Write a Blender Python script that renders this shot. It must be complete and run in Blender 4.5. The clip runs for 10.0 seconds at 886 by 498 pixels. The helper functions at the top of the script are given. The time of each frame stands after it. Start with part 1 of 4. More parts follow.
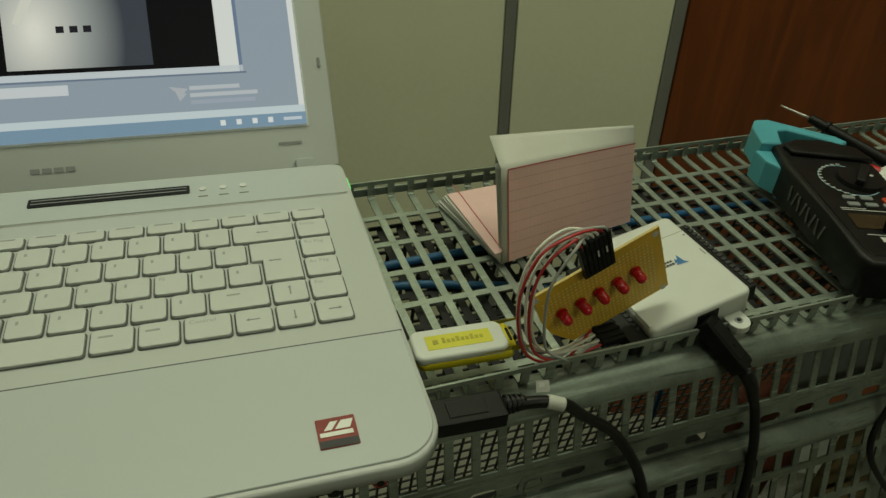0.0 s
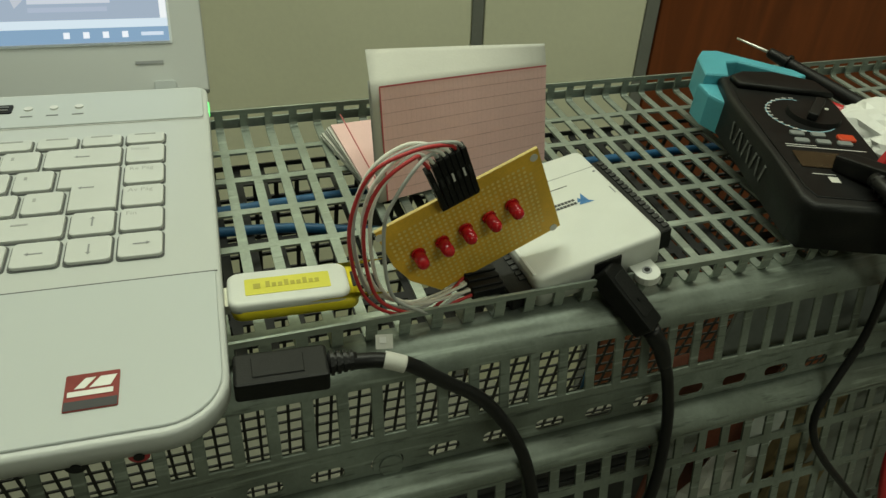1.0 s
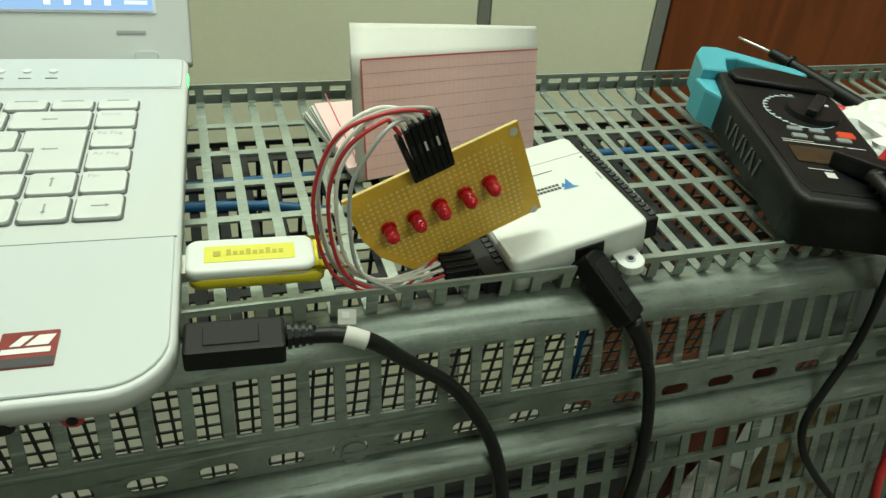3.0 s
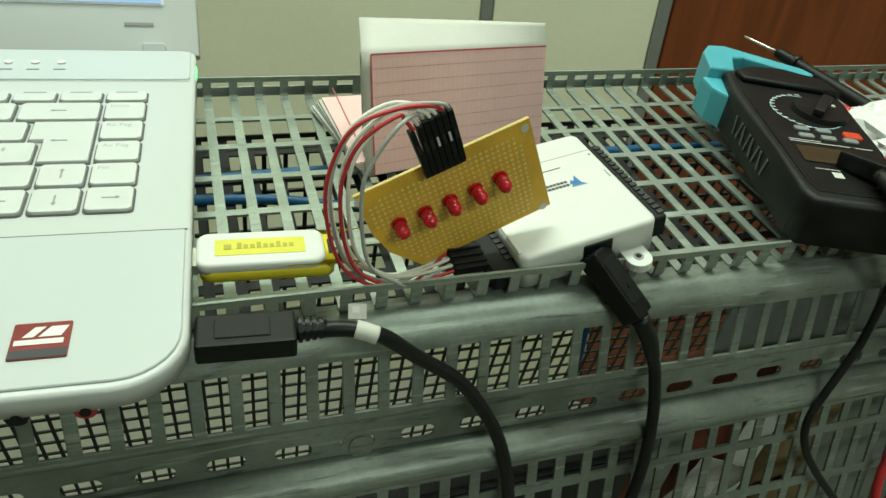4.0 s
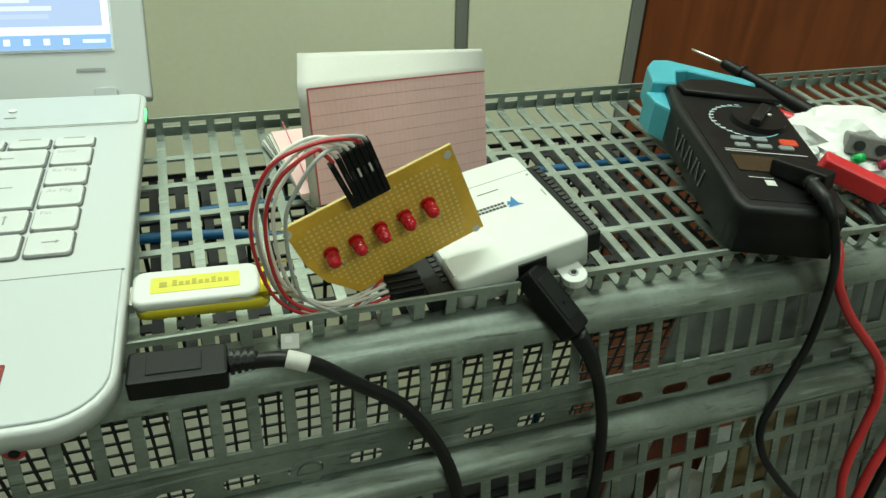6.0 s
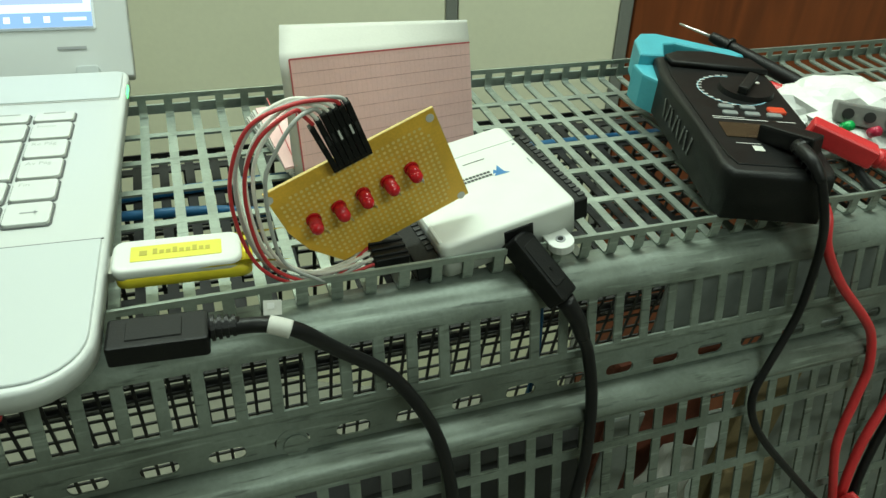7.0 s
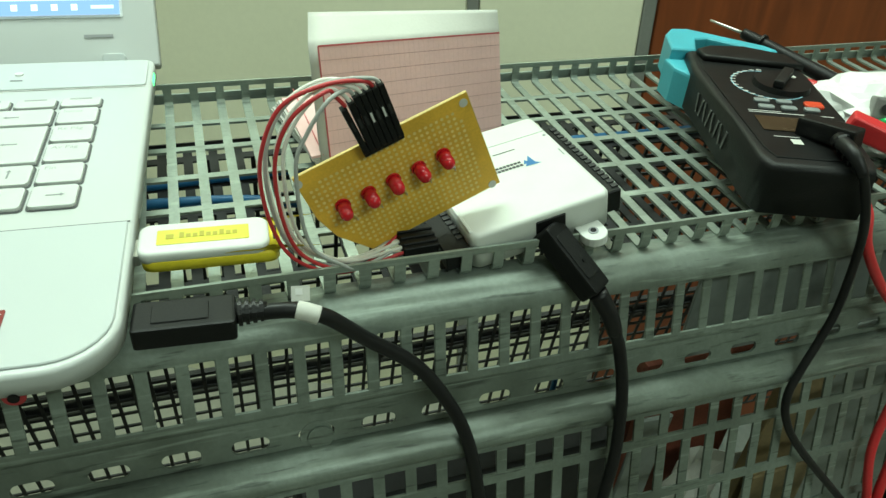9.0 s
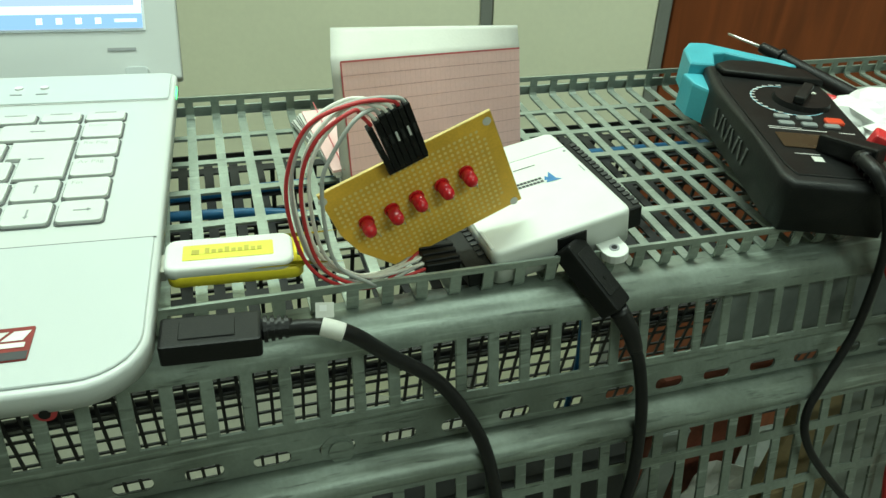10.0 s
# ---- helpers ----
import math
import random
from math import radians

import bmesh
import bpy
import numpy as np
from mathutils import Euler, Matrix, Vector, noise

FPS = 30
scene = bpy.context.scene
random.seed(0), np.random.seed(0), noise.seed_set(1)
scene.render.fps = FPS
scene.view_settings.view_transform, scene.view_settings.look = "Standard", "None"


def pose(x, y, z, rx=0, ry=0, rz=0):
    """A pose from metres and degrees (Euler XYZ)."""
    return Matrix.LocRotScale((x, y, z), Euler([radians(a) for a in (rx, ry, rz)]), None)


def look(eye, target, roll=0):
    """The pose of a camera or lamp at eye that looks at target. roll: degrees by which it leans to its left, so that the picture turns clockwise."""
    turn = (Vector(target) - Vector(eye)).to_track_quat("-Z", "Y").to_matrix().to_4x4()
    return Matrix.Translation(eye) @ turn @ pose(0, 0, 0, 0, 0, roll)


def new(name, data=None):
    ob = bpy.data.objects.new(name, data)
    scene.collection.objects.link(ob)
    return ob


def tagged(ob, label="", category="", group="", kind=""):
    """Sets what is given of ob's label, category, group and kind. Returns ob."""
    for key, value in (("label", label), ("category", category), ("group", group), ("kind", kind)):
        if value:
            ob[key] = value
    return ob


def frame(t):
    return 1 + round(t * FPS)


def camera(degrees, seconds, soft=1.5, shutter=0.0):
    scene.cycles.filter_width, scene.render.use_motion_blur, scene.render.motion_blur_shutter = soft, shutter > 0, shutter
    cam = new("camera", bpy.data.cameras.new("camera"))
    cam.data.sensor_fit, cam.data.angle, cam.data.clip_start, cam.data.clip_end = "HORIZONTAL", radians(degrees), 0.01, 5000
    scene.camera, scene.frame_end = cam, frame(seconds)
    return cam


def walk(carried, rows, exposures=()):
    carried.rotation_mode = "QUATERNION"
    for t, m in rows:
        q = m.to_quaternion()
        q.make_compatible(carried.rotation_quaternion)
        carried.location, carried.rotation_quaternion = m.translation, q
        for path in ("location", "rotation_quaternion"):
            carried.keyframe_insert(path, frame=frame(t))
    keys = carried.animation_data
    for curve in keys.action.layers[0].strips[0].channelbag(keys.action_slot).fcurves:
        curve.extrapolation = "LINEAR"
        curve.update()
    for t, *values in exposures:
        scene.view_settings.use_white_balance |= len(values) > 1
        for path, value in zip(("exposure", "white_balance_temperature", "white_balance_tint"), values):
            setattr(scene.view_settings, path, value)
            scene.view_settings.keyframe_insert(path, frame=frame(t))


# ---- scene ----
cam = camera(62.30, 10.0, soft=1.45)
PATH = [
    (0, (-0.0692, -0.1849, 0.2916), (0.0864, 0.1874, -0.0036), 4.89),
    (0.5, (-0.0148, -0.173, 0.2631), (0.1483, 0.191, -0.0384), 4.63),
    (1, (0.0234, -0.1693, 0.2349), (0.1727, 0.196, -0.0721), 5.55),
    (1.5, (0.0371, -0.1754, 0.2262), (0.1821, 0.1938, -0.0782), 5.79),
    (2, (0.0419, -0.1744, 0.2124), (0.186, 0.1959, -0.0912), 6.20),
    (2.5, (0.0415, -0.173, 0.2143), (0.1874, 0.1996, -0.0854), 6.80),
    (4, (0.0335, -0.1708, 0.214), (0.1831, 0.1985, -0.088), 8.37),
    (4.5, (0.0334, -0.1729, 0.2143), (0.1811, 0.1984, -0.0862), 7.84),
    (5, (0.0344, -0.1765, 0.2149), (0.1802, 0.1952, -0.0861), 7.69),
    (5.5, (0.0298, -0.1768, 0.2161), (0.1759, 0.1941, -0.0856), 8.16),
    (6, (0.0613, -0.1846, 0.2236), (0.2095, 0.1935, -0.0682), 5.09),
    (6.2, (0.071, -0.1887, 0.22), (0.2216, 0.1882, -0.072), 4.49),
    (7.5, (0.0627, -0.1919, 0.2046), (0.2119, 0.1845, -0.0888), 4.35),
    (8, (0.0627, -0.1925, 0.1965), (0.2043, 0.1859, -0.098), 3.57),
    (8.5, (0.0609, -0.1893, 0.1983), (0.201, 0.192, -0.0932), 3.97),
    (9, (0.0594, -0.188, 0.1991), (0.2018, 0.1941, -0.0902), 4.52),
    (9.5, (0.0605, -0.1886, 0.2019), (0.2026, 0.1949, -0.0856), 4.60),
    (10, (0.054, -0.1847, 0.2039), (0.1912, 0.2011, -0.0832), 4.40),
]
EXPOSURES = [(0.0, -1.47, 7300, 6), (0.5, -1.28, 7200, 8), (1.0, -0.9, 6800, 11), (2.0, -0.4, 6450, 12), (2.5, -0.25, 6350, 12), (4.5, -0.2, 6150, 9), (5.5, -0.2, 6100, 9), (7.5, -0.06, 5950, 6), (10.0, 0.0, 5900, 2)]
walk(cam, [(t, look(eye, target, roll)) for t, eye, target, roll in PATH], EXPOSURES)

# ---- world and lamps ----
world = bpy.data.worlds.new("room_air")
world.use_nodes = True
world.node_tree.nodes["Background"].inputs[0].default_value = (0.80, 0.90, 0.80, 1)
world.node_tree.nodes["Background"].inputs[1].default_value = 0.008
scene.world = world


def tube_lamp(x, y, z, power):
    data = bpy.data.lights.new("tube_light", "AREA")
    data.shape, data.size, data.size_y, data.energy = "RECTANGLE", 1.2, 0.3, power
    data.color = (0.90, 1.0, 0.80)
    ob = new("tube_light", data)
    ob.matrix_world = pose(x, y, z)
    return ob


LAMPS = ((-0.95, 0.60, 5), (0.85, 0.25, 14), (-0.05, 0.75, 30), (0.55, -1.50, 25))
for lx, ly, lp in LAMPS:
    tube_lamp(lx, ly, 1.625, lp)


# ---- materials ----
def mat(name, color, rough=0.5, metal=0.0, vary=0.12, scale=40.0, bump=0.0, fine=400.0, coat=0.0, spec=0.5):
    """Plain surface with stains at one scale and grain at another."""
    m = bpy.data.materials.new(name)
    m.use_nodes = True
    nt = m.node_tree
    b = nt.nodes["Principled BSDF"]
    tc = nt.nodes.new("ShaderNodeTexCoord")
    n1 = nt.nodes.new("ShaderNodeTexNoise")
    n1.inputs["Scale"].default_value, n1.inputs["Detail"].default_value = scale, 4
    n2 = nt.nodes.new("ShaderNodeTexNoise")
    n2.inputs["Scale"].default_value, n2.inputs["Detail"].default_value = fine, 2
    for n in (n1, n2):
        nt.links.new(tc.outputs["Object"], n.inputs["Vector"])
    mix = nt.nodes.new("ShaderNodeMix")
    mix.data_type = "RGBA"
    add = nt.nodes.new("ShaderNodeMath")
    add.operation = "MULTIPLY_ADD"
    add.inputs[1].default_value, add.inputs[2].default_value = 0.35, 0.0
    nt.links.new(n2.outputs["Fac"], add.inputs[0])
    add2 = nt.nodes.new("ShaderNodeMath")
    add2.operation = "MULTIPLY_ADD"
    add2.inputs[1].default_value = 0.65
    nt.links.new(n1.outputs["Fac"], add2.inputs[0])
    nt.links.new(add.outputs[0], add2.inputs[2])
    ramp = nt.nodes.new("ShaderNodeMapRange")
    ramp.inputs[1].default_value, ramp.inputs[2].default_value = 0.3, 0.7
    nt.links.new(add2.outputs[0], ramp.inputs[0])
    nt.links.new(ramp.outputs[0], mix.inputs[0])
    lo = [c * (1 - vary) for c in color]
    hi = [min(1, c * (1 + vary * 0.6)) for c in color]
    mix.inputs[6].default_value, mix.inputs[7].default_value = (*lo, 1), (*hi, 1)
    nt.links.new(mix.outputs[2], b.inputs["Base Color"])
    rr = nt.nodes.new("ShaderNodeMapRange")
    rr.inputs[3].default_value, rr.inputs[4].default_value = max(0.03, rough - 0.08), min(1, rough + 0.1)
    nt.links.new(n1.outputs["Fac"], rr.inputs[0])
    nt.links.new(rr.outputs[0], b.inputs["Roughness"])
    b.inputs["Metallic"].default_value = metal
    b.inputs["Specular IOR Level"].default_value = spec
    b.inputs["Coat Weight"].default_value = coat
    if bump:
        bn = nt.nodes.new("ShaderNodeBump")
        bn.inputs["Strength"].default_value, bn.inputs["Distance"].default_value = bump, 0.0006
        nt.links.new(n2.outputs["Fac"], bn.inputs["Height"])
        nt.links.new(bn.outputs[0], b.inputs["Normal"])
    return m


def glow(name, color, strength):
    m = bpy.data.materials.new(name)
    m.use_nodes = True
    b = m.node_tree.nodes["Principled BSDF"]
    b.inputs["Base Color"].default_value = (0.006, 0.006, 0.006, 1)
    b.inputs["Specular IOR Level"].default_value = 0.25
    b.inputs["Roughness"].default_value = 0.25
    b.inputs["Emission Color"].default_value = (*color, 1)
    b.inputs["Emission Strength"].default_value = strength
    return m


def zinc_mat(name, color, stain, rough, metal, wear):
    """Galvanised sheet: fine spangle, long scratches along the bend, brown-green grime in patches."""
    m = mat(name, color, rough, metal, 0.22, 60, 0.25, 420)
    nt = m.node_tree
    b = nt.nodes["Principled BSDF"]
    base = b.inputs["Base Color"].links[0].from_socket
    tc = nt.nodes.new("ShaderNodeTexCoord")

    def band(scale, stretch, lo, hi, detail):
        mp = nt.nodes.new("ShaderNodeMapping")
        mp.inputs["Scale"].default_value = stretch
        nz = nt.nodes.new("ShaderNodeTexNoise")
        nz.inputs["Scale"].default_value, nz.inputs["Detail"].default_value = scale, detail
        rg = nt.nodes.new("ShaderNodeMapRange")
        rg.inputs[1].default_value, rg.inputs[2].default_value = lo, hi
        nt.links.new(tc.outputs["Object"], mp.inputs["Vector"])
        nt.links.new(mp.outputs[0], nz.inputs["Vector"])
        nt.links.new(nz.outputs["Fac"], rg.inputs[0])
        return rg.outputs[0]

    def blend(fac, amount, below, colour):
        mul = nt.nodes.new("ShaderNodeMath")
        mul.operation = "MULTIPLY"
        mul.inputs[1].default_value = amount
        nt.links.new(fac, mul.inputs[0])
        mx = nt.nodes.new("ShaderNodeMix")
        mx.data_type = "RGBA"
        nt.links.new(mul.outputs[0], mx.inputs[0])
        nt.links.new(below, mx.inputs[6])
        mx.inputs[7].default_value = (*colour, 1)
        return mx.outputs[2]

    col = blend(band(14, (1, 1, 1), 0.45, 0.68, 6), wear, base, stain)
    col = blend(band(60, (0.35, 3, 6), 0.58, 0.70, 3), 0.55 * wear + 0.1, col, tuple(min(1, 1.7 * c) for c in color))
    col = blend(band(90, (0.5, 4, 4), 0.60, 0.72, 3), 0.8 * wear, col, tuple(0.35 * c for c in stain))
    nt.links.new(col, b.inputs["Base Color"])
    return m


STEEL = zinc_mat("galvanised_steel", (0.30, 0.345, 0.305), (0.17, 0.195, 0.16), 0.42, 0.5, 0.5)
STEEL_DIRTY = zinc_mat("grimy_galvanised_steel", (0.225, 0.262, 0.23), (0.085, 0.098, 0.078), 0.44, 0.45, 0.8)
# even near-black for nested tray, back mesh, terminals and dark boxes
DARK_STEEL = mat("near_black_dull", (0.018, 0.019, 0.019), 0.6, 0.1, 0.4, 30, 0.1, 300)
WHITE = mat("white_laptop_plastic", (0.50, 0.525, 0.52), 0.38, 0, 0.03, 12, 0.04, 1500)
PALM = mat("white_glossy_palm_plastic", (0.48, 0.515, 0.52), 0.40, 0, 0.03, 10, 0.02, 1800)
KEY = mat("white_key_plastic", (0.56, 0.58, 0.565), 0.45, 0, 0.04, 40, 0.05, 2000)
GREY_INK = mat("grey_ink", (0.28, 0.29, 0.30), 0.6, 0, 0.1)
KEYGAP = mat("key_gap_grey", (0.085, 0.09, 0.09), 0.7, 0, 0.1)
LEGEND = mat("grey_legend_ink", (0.36, 0.37, 0.37), 0.6, 0, 0.15, 900)
BOXWHITE = mat("white_box_plastic", (0.62, 0.64, 0.61), 0.42, 0, 0.05, 60, 0.06, 1600)
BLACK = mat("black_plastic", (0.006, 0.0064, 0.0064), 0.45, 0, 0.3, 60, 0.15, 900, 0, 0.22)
RUBBER = mat("black_cable_rubber", (0.007, 0.007, 0.0075), 0.42, 0, 0.2, 60, 0.05, 700, 0, 0.3)
METER = mat("charcoal_meter_plastic", (0.0055, 0.006, 0.006), 0.5, 0, 0.35, 50, 0.25, 900, 0, 0.28)
TEAL = mat("teal_plastic", (0.075, 0.37, 0.46), 0.42, 0, 0.15, 40, 0.08, 800)
RED = mat("red_plastic", (0.55, 0.025, 0.03), 0.4, 0, 0.15, 60, 0.05, 700)
REDWIRE = mat("red_wire_insulation", (0.48, 0.03, 0.035), 0.42, 0, 0.12, 60)
WHITEWIRE = mat("white_wire_insulation", (0.78, 0.77, 0.70), 0.45, 0, 0.1, 80)
GREYWIRE = mat("grey_wire_insulation", (0.40, 0.41, 0.39), 0.45, 0, 0.12, 80)
YELLOW = mat("yellow_plastic", (0.80, 0.66, 0.025), 0.42, 0, 0.12, 60)
LABELYELLOW = mat("yellow_label", (0.62, 0.58, 0.05), 0.45, 0, 0.06, 60)
BOARD = mat("amber_phenolic_board", (0.72, 0.42, 0.038), 0.45, 0, 0.22, 70, 0.05, 900)
BOARDEDGE = mat("pale_board_edge", (0.62, 0.47, 0.16), 0.6, 0, 0.2, 90)
PAD = mat("pale_pad", (0.80, 0.63, 0.24), 0.4, 0.2, 0.2, 300)
SOLDER = mat("tinned_lead", (0.6, 0.6, 0.56), 0.3, 0.9, 0.1, 300)
PAPER = mat("white_paper", (0.54, 0.54, 0.50), 0.75, 0, 0.06, 40, 0.08, 700)
PINK = mat("pink_ruled_paper", (0.80, 0.53, 0.52), 0.75, 0, 0.07, 30, 0.08, 700)
REDLINE = mat("red_ruling", (0.50, 0.10, 0.11), 0.7, 0, 0.15, 100)
PALELINE = mat("pale_ruling", (0.72, 0.47, 0.455), 0.75, 0, 0.12, 120)
FAINTLINE = mat("faint_ruling", (0.62, 0.38, 0.37), 0.75, 0, 0.25, 120)
CREAM = mat("cream_wall_panel", (0.80, 0.795, 0.61), 0.6, 0, 0.05, 4, 0.05, 120)
POST = mat("grey_partition_post", (0.26, 0.27, 0.25), 0.5, 0.3, 0.12, 8)
PLASTER = mat("plaster", (0.66, 0.66, 0.60), 0.8, 0, 0.06, 3, 0.1, 90)
FLOORM = mat("pale_floor_tile", (0.28, 0.28, 0.23), 0.45, 0, 0.12, 5, 0.05, 60)
STICKER = mat("dark_red_sticker", (0.20, 0.016, 0.014), 0.35, 0.2, 0.15, 80)
SILVER = mat("silver_print", (0.66, 0.66, 0.64), 0.4, 0.2, 0.08, 80)
BLUEINK = mat("blue_print", (0.03, 0.17, 0.42), 0.5, 0, 0.1, 80)
BLACKINK = mat("black_print", (0.03, 0.03, 0.035), 0.55, 0, 0.1, 80)
BLUECABLE = mat("blue_cable", (0.02, 0.13, 0.30), 0.45, 0, 0.2, 60)
CLOTH = mat("white_plastic_bag", (0.72, 0.73, 0.71), 0.35, 0, 0.08, 40, 0.2, 200)
PAINT = mat("faded_paint", (0.085, 0.09, 0.085), 0.6, 0, 0.5, 220)
TERRACOTTA = mat("rust_red_block", (0.20, 0.055, 0.03), 0.7, 0, 0.35, 30, 0.2, 300)
PLYWOOD = mat("pale_plywood", (0.24, 0.18, 0.085), 0.65, 0, 0.25, 25, 0.15, 200)
SHEET = mat("dull_grey_sheet", (0.24, 0.265, 0.245), 0.55, 0.2, 0.2, 12, 0.1, 150)


def wood_mat(name, a, b_):
    m = bpy.data.materials.new(name)
    m.use_nodes = True
    nt = m.node_tree
    b = nt.nodes["Principled BSDF"]
    tc = nt.nodes.new("ShaderNodeTexCoord")
    mp = nt.nodes.new("ShaderNodeMapping")
    mp.inputs["Scale"].default_value = (18, 18, 1.6)
    nz = nt.nodes.new("ShaderNodeTexNoise")
    nz.inputs["Scale"].default_value, nz.inputs["Detail"].default_value, nz.inputs["Distortion"].default_value = 2.2, 7, 0.8
    cr = nt.nodes.new("ShaderNodeValToRGB")
    cr.color_ramp.elements[0].color, cr.color_ramp.elements[1].color = (*a, 1), (*b_, 1)
    cr.color_ramp.elements[0].position, cr.color_ramp.elements[1].position = 0.3, 0.7
    nt.links.new(tc.outputs["Object"], mp.inputs["Vector"])
    nt.links.new(mp.outputs[0], nz.inputs["Vector"])
    nt.links.new(nz.outputs["Fac"], cr.inputs[0])
    nt.links.new(cr.outputs[0], b.inputs["Base Color"])
    b.inputs["Roughness"].default_value = 0.42
    return m


WOOD = wood_mat("red_brown_wood", (0.135, 0.034, 0.0085), (0.22, 0.055, 0.0135))

LED = bpy.data.materials.new("red_led_lens")
LED.use_nodes = True
LED.node_tree.nodes["Principled BSDF"].inputs["Base Color"].default_value = (0.62, 0.012, 0.02, 1)
LED.node_tree.nodes["Principled BSDF"].inputs["Roughness"].default_value = 0.18
LED.node_tree.nodes["Principled BSDF"].inputs["Transmission Weight"].default_value = 0.25


# ---- mesh helpers ----
def link_mesh(name, bm, material, parent=None, label="", smooth=False):
    me = bpy.data.meshes.new(name)
    bmesh.ops.recalc_face_normals(bm, faces=bm.faces)
    bm.to_mesh(me)
    bm.free()
    for m in (material if isinstance(material, (list, tuple)) else (material,)):
        me.materials.append(m)
    if smooth:
        for p in me.polygons:
            p.use_smooth = True
    ob = new(name, me)
    if parent is not None:
        ob.parent = parent
    if label:
        ob["label"] = label
    return ob


def part(name, bm, material, parent, label="", smooth=False, m=None):
    ob = link_mesh(name, bm, material, parent, label, smooth)
    if m is not None:
        ob.matrix_basis = m
    return ob


def thing(name, label, category, m=None, group="", kind=""):
    ob = new(name)
    ob.empty_display_size = 0.02
    if m is not None:
        ob.matrix_basis = m
    return tagged(ob, label, category, group, kind)


def add_box(bm, x0, x1, y0, y1, z0, z1, bevel=0.0, seg=1, m=None):
    r = bmesh.ops.create_cube(bm, size=1)
    vs = r["verts"]
    for v in vs:
        v.co = Vector((x0 + (v.co.x + 0.5) * (x1 - x0), y0 + (v.co.y + 0.5) * (y1 - y0), z0 + (v.co.z + 0.5) * (z1 - z0)))
    if m is not None:
        bmesh.ops.transform(bm, matrix=m, verts=vs)
    if bevel:
        es = list({e for v in vs for e in v.link_edges})
        bmesh.ops.bevel(bm, geom=es, offset=bevel, segments=seg, profile=0.6, affect="EDGES")
    return bm


def box(x0, x1, y0, y1, z0, z1, bevel=0.0, seg=1, m=None):
    return add_box(bmesh.new(), x0, x1, y0, y1, z0, z1, bevel, seg, m)


def add_tube(bm, pts, r, n=10, steps=6, r_end=None):
    """A round tube through the points, smoothed."""
    P = [Vector(p) for p in pts]
    path = []
    for i in range(len(P) - 1):
        p0, p1, p2, p3 = P[max(i - 1, 0)], P[i], P[i + 1], P[min(i + 2, len(P) - 1)]
        for k in range(steps):
            t = k / steps
            path.append(0.5 * ((2 * p1) + (p2 - p0) * t + (2 * p0 - 5 * p1 + 4 * p2 - p3) * t * t + (3 * p1 - p0 - 3 * p2 + p3) * t ** 3))
    path.append(P[-1])
    up, prev = Vector((0.13, 0.21, 0.97)), None
    for i, c in enumerate(path):
        d = (path[min(i + 1, len(path) - 1)] - path[max(i - 1, 0)]).normalized()
        s = d.cross(up)
        if s.length < 1e-3:
            s = d.cross(Vector((1, 0, 0)))
        s.normalize()
        up = s.cross(d).normalized()
        rr = r if r_end is None else r + (r_end - r) * i / (len(path) - 1)
        ring = [bm.verts.new(c + rr * (math.cos(a) * s + math.sin(a) * up)) for a in (2 * math.pi * j / n for j in range(n))]
        if prev:
            for j in range(n):
                bm.faces.new((prev[j], prev[(j + 1) % n], ring[(j + 1) % n], ring[j]))
        else:
            bm.faces.new(ring)
        prev = ring
    bm.faces.new(prev[::-1])
    return bm


def tube(pts, r, n=10, steps=6, r_end=None):
    return add_tube(bmesh.new(), pts, r, n, steps, r_end)


def prism(outline, z0, z1, bevel=0.0, seg=1):
    """An upright block over a closed outline."""
    bm = bmesh.new()
    lo = [bm.verts.new((x, y, z0)) for x, y in outline]
    f = bm.faces.new(lo)
    r = bmesh.ops.extrude_face_region(bm, geom=[f])
    vs = [g for g in r["geom"] if isinstance(g, bmesh.types.BMVert)]
    for v in vs:
        v.co.z = z1
    if bevel:
        es = [e for e in bm.edges if all(v in vs for v in e.verts)]
        bmesh.ops.bevel(bm, geom=es, offset=bevel, segments=seg, profile=0.6, affect="EDGES")
    return bm


def rounded(x0, x1, y0, y1, r, n=5, corners=(1, 1, 1, 1)):
    out = []
    for k, (cx, cy, a) in enumerate(((x1, y1, 0), (x0, y1, 90), (x0, y0, 180), (x1, y0, 270))):
        rr = r * corners[k] + 1e-4 * (not corners[k])
        sx, sy = (-1 if cx == x1 else 1), (-1 if cy == y1 else 1)
        for i in range(n + 1):
            t = radians(a + 90 * i / n)
            out.append((cx + sx * rr + rr * math.cos(t), cy + sy * rr + rr * math.sin(t)))
    return out


def cyl(bm, c, r, h, axis=(0, 0, 1), n=16, r2=None):
    q = Vector(axis).to_track_quat("Z", "Y").to_matrix().to_4x4()
    bmesh.ops.create_cone(bm, cap_ends=True, segments=n, radius1=r, radius2=r if r2 is None else r2, depth=h, matrix=Matrix.Translation(c) @ q)
    return bm


def punched(profile, holes, breaks, thick, mask=None):
    """Sheet metal bent along a profile of (y, z) points, with slots: holes names the profile's strips that are punched,
    breaks are the x values between bar and hole by turns (bar first)."""
    bm = bmesh.new()
    grid = [[bm.verts.new((x, y, z)) for x in breaks] for y, z in profile]
    for i in range(len(profile) - 1):
        for j in range(len(breaks) - 1):
            if i in holes and j % 2 == 1 and (mask is None or mask(i, j)):
                continue
            bm.faces.new((grid[i][j], grid[i][j + 1], grid[i + 1][j + 1], grid[i + 1][j]))
    loose = [v for v in bm.verts if not v.link_faces]
    bmesh.ops.delete(bm, geom=loose, context="VERTS")
    return bm


